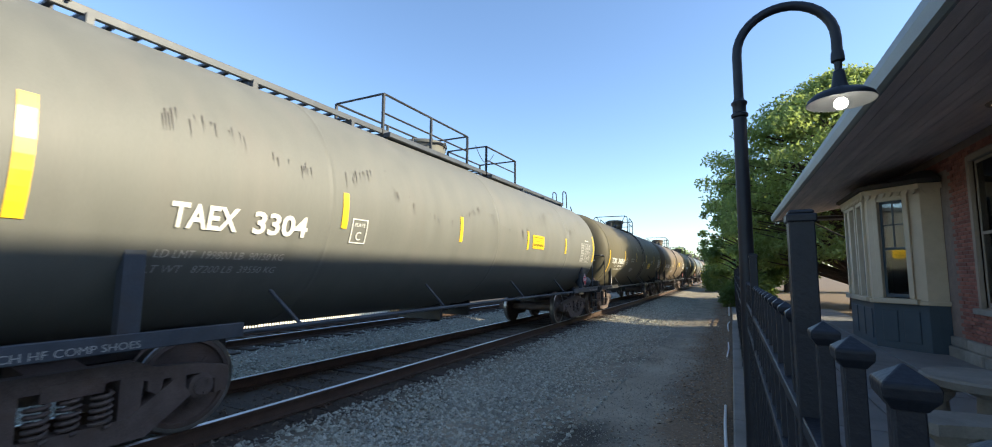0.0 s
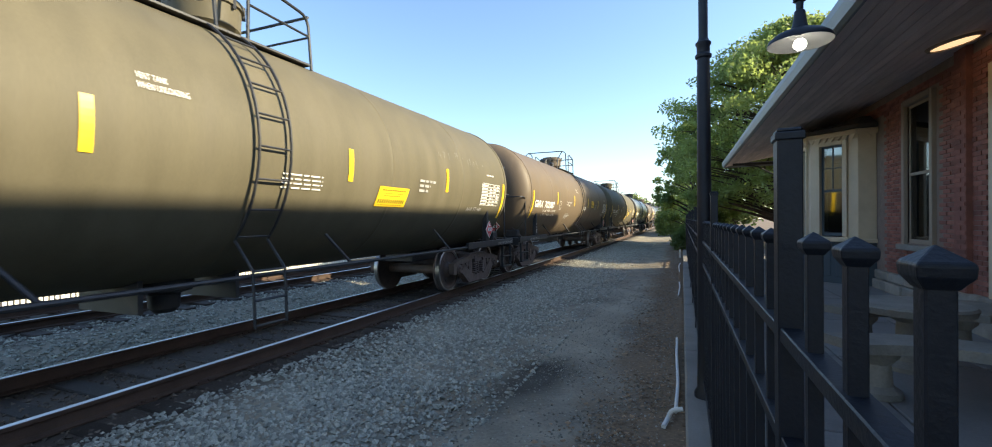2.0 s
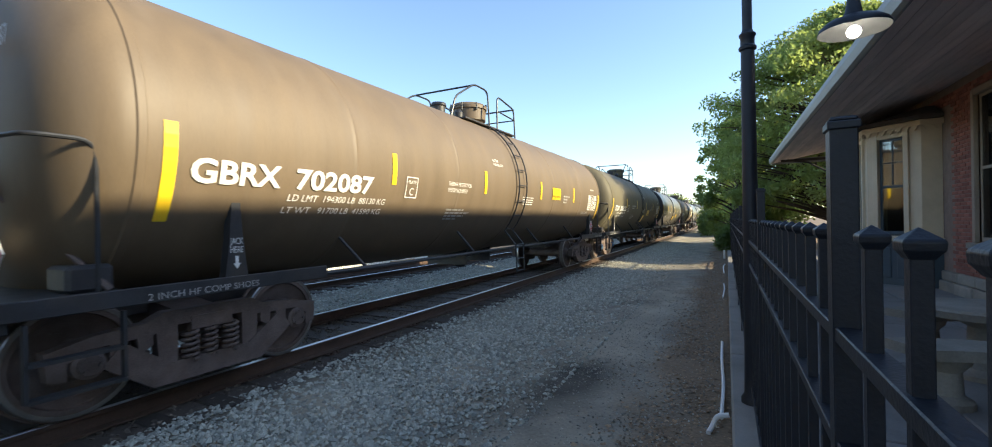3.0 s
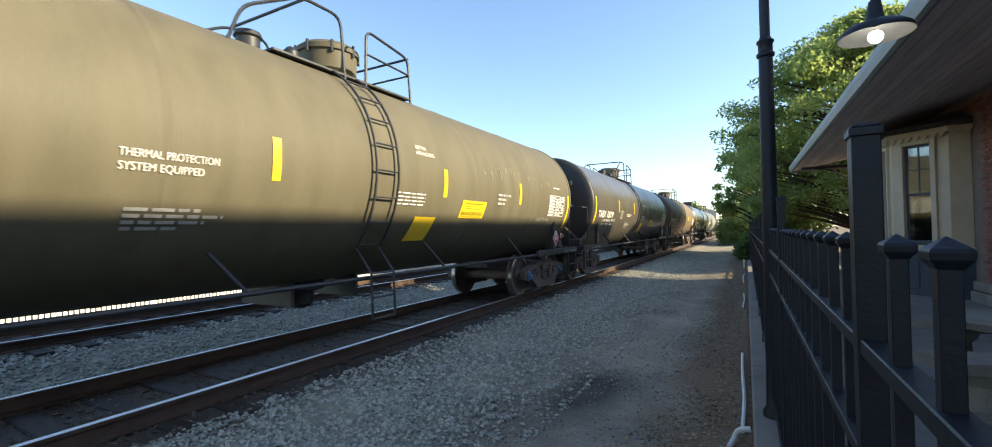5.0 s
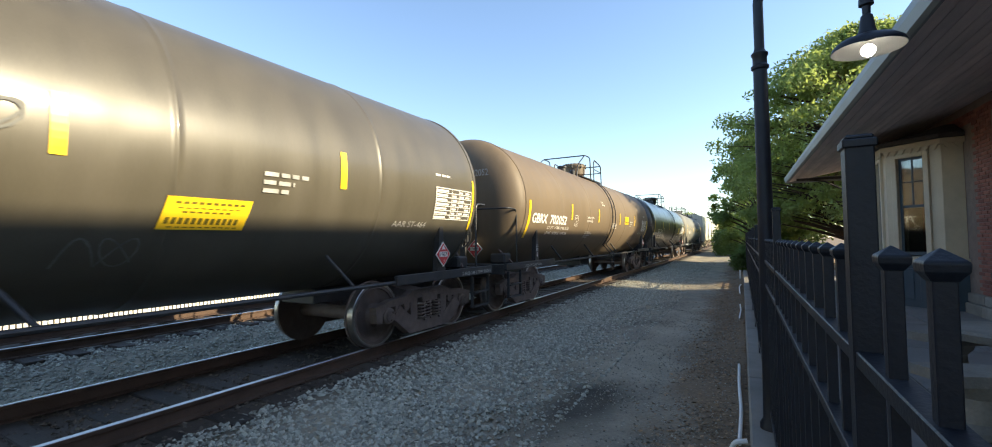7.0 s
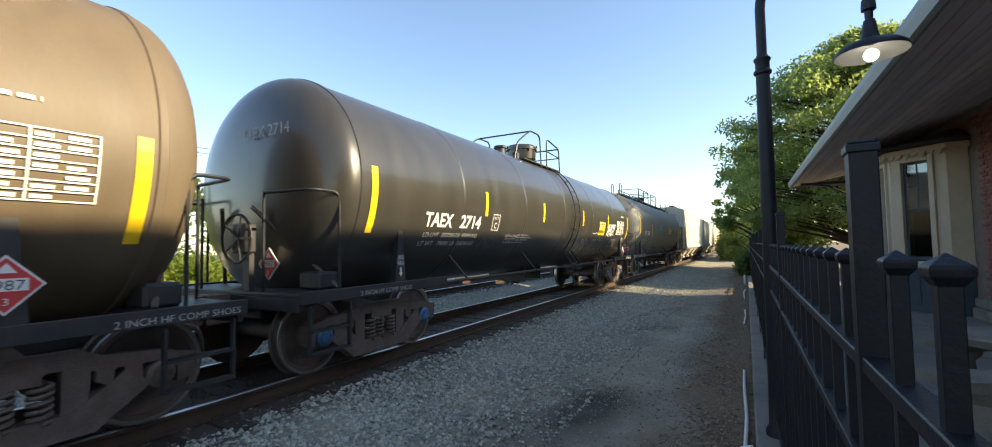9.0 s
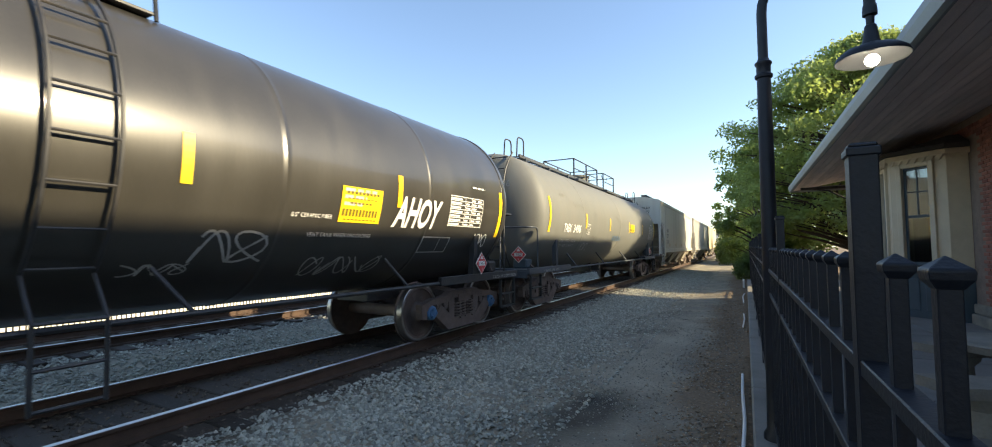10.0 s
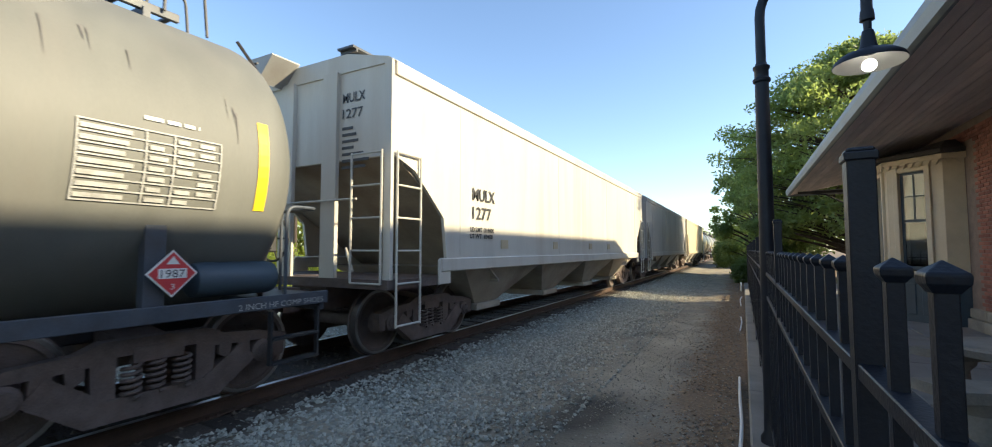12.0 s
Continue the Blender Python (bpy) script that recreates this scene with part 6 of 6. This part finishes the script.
tree(5.9, 30.0, -0.3, 12.5, 7.1, 1, M["leaf"], "tall green broadleaf tree behind the station", 0.2, False, 70000, 0.115, 380)
tree(10.5, 35.0, -0.3, 11.5, 4.8, 2, M["leaf"], "tall green broadleaf tree in low sun", 0.2, False, 20000, 0.18, 60)
tree(0.9, 35.0, -0.3, 8.4, 3.1, 3, M["leaf_dark"], "dark green tree beside the track", 0.1, False, 17000, 0.115, 90)
tree(5.0, 54.0, -0.3, 11.0, 4.5, 4, M["leaf"], "green tree further along the track", 0.15, False, 14000, 0.2, 50)
tree(1.8, 60.0, -0.3, 9.0, 3.2, 5, M["leaf"], "green tree far along the track", 0.12, False, 9000, 0.22, 40)
tree(13.0, 26.0, -0.3, 9.0, 3.6, 6, M["leaf_sun"], "sunlit yellow-green tree beyond the station", 0.2, False, 12000, 0.18, 44)
tree(13.0, 56.0, -0.3, 10.0, 4.6, 7, M["leaf_sun"], "sunlit yellow-green tree behind the others", 0.1, False, 12000, 0.22, 44)
tree(-3.5, 150.0, -0.3, 8.0, 6, 8, M["leaf"], "distant green tree where the track ends from view", 0.1, False, 6000, 0.4, 36)
tree(-16, 165.0, -0.3, 9.0, 7, 9, M["leaf"], "distant green tree across the track", 0.1, False, 6000, 0.4, 36)

def bush(x, y, w, h, seed, material, label, leaves=6000, size=0.11):
    t = tagged(new("bush"), label, "bush")
    t.location = (x, y, ground_z(x, y))
    rnd = random.Random(seed)
    blobs = []
    bm = B()
    for i in range(22):
        a, q = rnd.uniform(0, 6.283), rnd.random() ** 0.6
        k = rnd.uniform(0.2, 0.36)
        c = (w * q * math.cos(a), w * q * math.sin(a), h * rnd.uniform(0.12, 0.85) * (1 - 0.45 * q))
        blobs.append((*c, k * w, k * h * 0.9))
        tube(bm, [(0, 0, 0), (c[0] * 0.6, c[1] * 0.6, c[2] * 0.7), c], [0.03, 0.02, 0.008], 5)
    part("stalk", bm, M["bark"], t)
    leaf_cloud("foliage", blobs, leaves, size, material, t, seed, 0)

bush(-0.2, 50.0, 2.0, 4.0, 11, M["leaf_dark"], "dense dark green bush beside the track", 9000)
bush(0.6, 55.0, 2.2, 4.5, 12, M["leaf"], "green bush beside the track", 8000)
bush(0.9, 27.5, 1.2, 1.9, 13, M["leaf_dark"], "dark bush at the end of the fence", 6000)
bush(-0.6, 60.0, 2.2, 5.0, 14, M["leaf"], "green bush further along the track", 6000, 0.14)
bush(-0.6, 68.0, 2.4, 5.5, 15, M["leaf"], "green bush far along the track", 5000, 0.16)
for i, (x, y, h) in enumerate(((-24, 4.5, 3.2), (-25, 9.5, 3.6), (-23, 14.5, 3.0), (-26, 20, 3.8), (-24, 27, 3.4), (-25, 36, 3.6))):
    bush(x, y, 3.2, h, 30 + i, M["leaf_sun"], "sunlit yellow-green bush across the tracks", 7000, 0.16)
for i, (x, y, h, w) in enumerate(((-34, 8, 7.5, 3.8), (-36, 17, 8.5, 4.2), (-32, 25, 9.0, 4.0), (-38, 36, 9.5, 5.0), (-34, 52, 9.0, 5.0), (-40, 0, 7.5, 4.0))):
    tree(x, y, -1.0, h, w, 50 + i, M["leaf"] if i % 2 else M["leaf_sun"], "green tree across the tracks in low sun", 0.15, False, 9000, 0.22, 40)

def house(x, y):
    h = tagged(new("house"), "small white clapboard house with a grey gable roof", "house")
    h.location = (x, y, -1.0)
    bm = B()
    prism(bm, [(-3, 0), (3, 0), (3, 2.6), (0, 4.6), (-3, 2.6)], "x", -4, 4)
    part("wall", bm, M["house_white"], h)
    bm = B()
    for s in (-1, 1):
        prism(bm, [(s * 3.4, 2.4), (s * 3.4, 2.55), (0, 4.85), (0, 4.68)], "x", -4.4, 4.4)
    part("roof", bm, M["house_roof"], h)
    for yy in (-1.4, 1.4):
        bm = B()
        for a, b, c, d in ((yy - 0.5, yy - 0.4, 0.9, 2.2), (yy + 0.4, yy + 0.5, 0.9, 2.2), (yy - 0.4, yy + 0.4, 0.9, 1.0), (yy - 0.4, yy + 0.4, 2.1, 2.2), (yy - 0.4, yy + 0.4, 1.5, 1.56)):
            box(bm, 4.0, 4.06, a, b, c, d)
        w = part("window", bm, M["white"], h)
        bm = B()
        box(bm, 4.002, 4.02, yy - 0.4, yy + 0.4, 1.0, 2.1)
        part("pane", bm, M["slate_blue"], w)

house(-44, 14.0)

def white_fence():
    fence = tagged(new("picket_fence"), "low whitewashed picket fence in sunlight beyond the tracks", "fence")
    fence.location = (-17.5, 0, -0.62)
    bm = B()
    box(bm, -0.012, 0.012, -0.045, 0.045, -0.46, 0.17)
    pm = mesh_of(bm, "picket", M["white_fence"])
    bm = B()
    box(bm, -0.05, 0.05, -0.05, 0.05, -0.5, 0.2)
    po = mesh_of(bm, "post", M["white_fence"])
    for i in range(196):
        part("picket", pm, None, fence, at=pose(0, 1 + i * 0.13, 0))
    for i in range(11):
        part("post", po, None, fence, at=pose(-0.07, 1 + i * 2.4, 0))
    bm = B()
    for z in (-0.32, 0.04):
        box(bm, -0.05, -0.013, 1, 26.5, z - 0.03, z + 0.03)
    part("rail", bm, M["white_fence"], fence)

white_fence()

# added blocks whose orange stands for sunlit patches seen under the train
def sunlit_blocks(x, y, n, seed):
    st = tagged(new("sunlit_blocks"), "tan blocks standing in for sunlit patches beyond the second track", "timber")
    rnd = random.Random(seed)
    st.location = (x, y, ground_z(x, y) + 0.02)
    for i in range(n):
        bm = B()
        a, b = (i % 3) * 0.26 - 0.26, (i // 3) * 0.16
        box(bm, a - 0.12, a + 0.12, -1.0 + rnd.uniform(-0.2, 0.2), 1.0 + rnd.uniform(-0.2, 0.2), b, b + 0.155, 0.01)
        part("timber", bm, M["orange"], st)

sunlit_blocks(-17.0, 22.0, 6, 1)
sunlit_blocks(-16.6, 26.0, 5, 2)

def utility_line():
    for y in (-12, 22, 56):
        p = tagged(new("utility_pole"), "weathered wooden utility pole across the tracks", "utility pole", group="utility poles")
        p.location = (-28, y, -1.0)
        bm = B()
        lathe(bm, [(0, 0.16), (9.0, 0.1)], "z", 10)
        part("pole", bm, M["bark"], p, smooth=True)
        bm = B()
        box(bm, -1.0, 1.0, -0.06, 0.06, 8.2, 8.34)
        part("crossarm", bm, M["bark"], p)
    for z, x in ((7.72, -28.8), (7.72, -27.2), (5.2, -27.9)):
        bm = B()
        for a, b in ((-12, 22), (22, 56)):
            tube(bm, [(x, a + (b - a) * i / 10, z - 0.5 * math.sin(math.pi * i / 10)) for i in range(11)], 0.018, 5)
        tagged(part("overhead_wire", bm, M["frame_black"]), "thin dark overhead wire between poles", "cable")

utility_line()

# ---- bricks of the station wall ----
def make_bricks():
    def solid(y0, y1, z0, z1):
        if BAY[0] - 0.34 < y1 and y0 < BAY[1] + 0.02 and z0 < 3.45:
            return False
        for a, b, c, d in OPEN:
            if y0 < b + 0.1 and y1 > a - 0.1 and z0 < d + 0.1 and z1 > c - 0.12:
                return False
        return True
    bm = B()
    box(bm, WX - 0.002, WX + 0.02, -0.1025, 0.1025, -0.0285, 0.0285, 0.004)
    me = mesh_of(bm, "brick", M["brick"])
    rnd = random.Random(12)
    near, V, F = 0, [], []
    cube = [(x, y, z) for x in (WX - 0.002, WX + 0.02) for y in (-0.1025, 0.1025) for z in (-0.0285, 0.0285)]
    quads = [(0, 1, 3, 2), (0, 2, 6, 4), (1, 5, 7, 3), (0, 4, 5, 1), (2, 3, 7, 6)]
    for row in range(49):
        z = 0.455 + row * 0.0667
        y = 5.2 + (0.108 if row % 2 else 0)
        while y < 18.4:
            if solid(y - 0.1, y + 0.1, z - 0.03, z + 0.03):
                dx = rnd.uniform(-0.004, 0.003) - (0.076 if 8.6 < y < 8.8 else 0)
                if near < 300 and 8.86 < y < 12.0 and z < 3.0:
                    part("brick", me, None, station_wall, at=pose(dx, y, z))
                    near += 1
                else:
                    k = len(V)
                    V += [(a + dx, b + y, c + z) for a, b, c in cube]
                    F += [tuple(k + i for i in q) for q in quads]
            y += 0.2167
    me2 = bpy.data.meshes.new("brick_courses")
    me2.from_pydata(V, [], F)
    me2.materials.append(M["brick"])
    ob = new("brick_courses", me2)
    ob.parent = station_wall
    tagged(ob, kind="stuff")

make_bricks()

# ---- what moves ----
def motions():
    LAG_T, LAG = (0, 0.5, 1.0, 1.5, 2.0, 2.5, 3.0, 5.5, 6.0, 6.5, 7.0, 9.0, 9.5, 10.5, 11, 12), (0.04, 0.2, 0.24, 0.28, 0.14, -0.05, -0.02, 0.06, 0.06, 0.04, 0.12, 0.04, 0.06, 0.06, 0.0, 0.0)
    start = 1.43 + 6.75           # the first car's middle at the clip's start
    times = [-0.2, -0.1] + [0.5 * i for i in range(25)] + [12.1, 12.2]
    for car, off in cars:
        walk(car, [(t, pose(TX, start + off - SPEED * t + np.interp(t, LAG_T, LAG), 0)) for t in times])
    turn = math.degrees(SPEED / WHEEL_R) / FPS
    for w, y in wheelsets:
        walk(w, [((i - 1) / FPS, pose(0, y, WHEEL_R, turn * i, 0, 0)) for i in range(0, 363)])

motions()
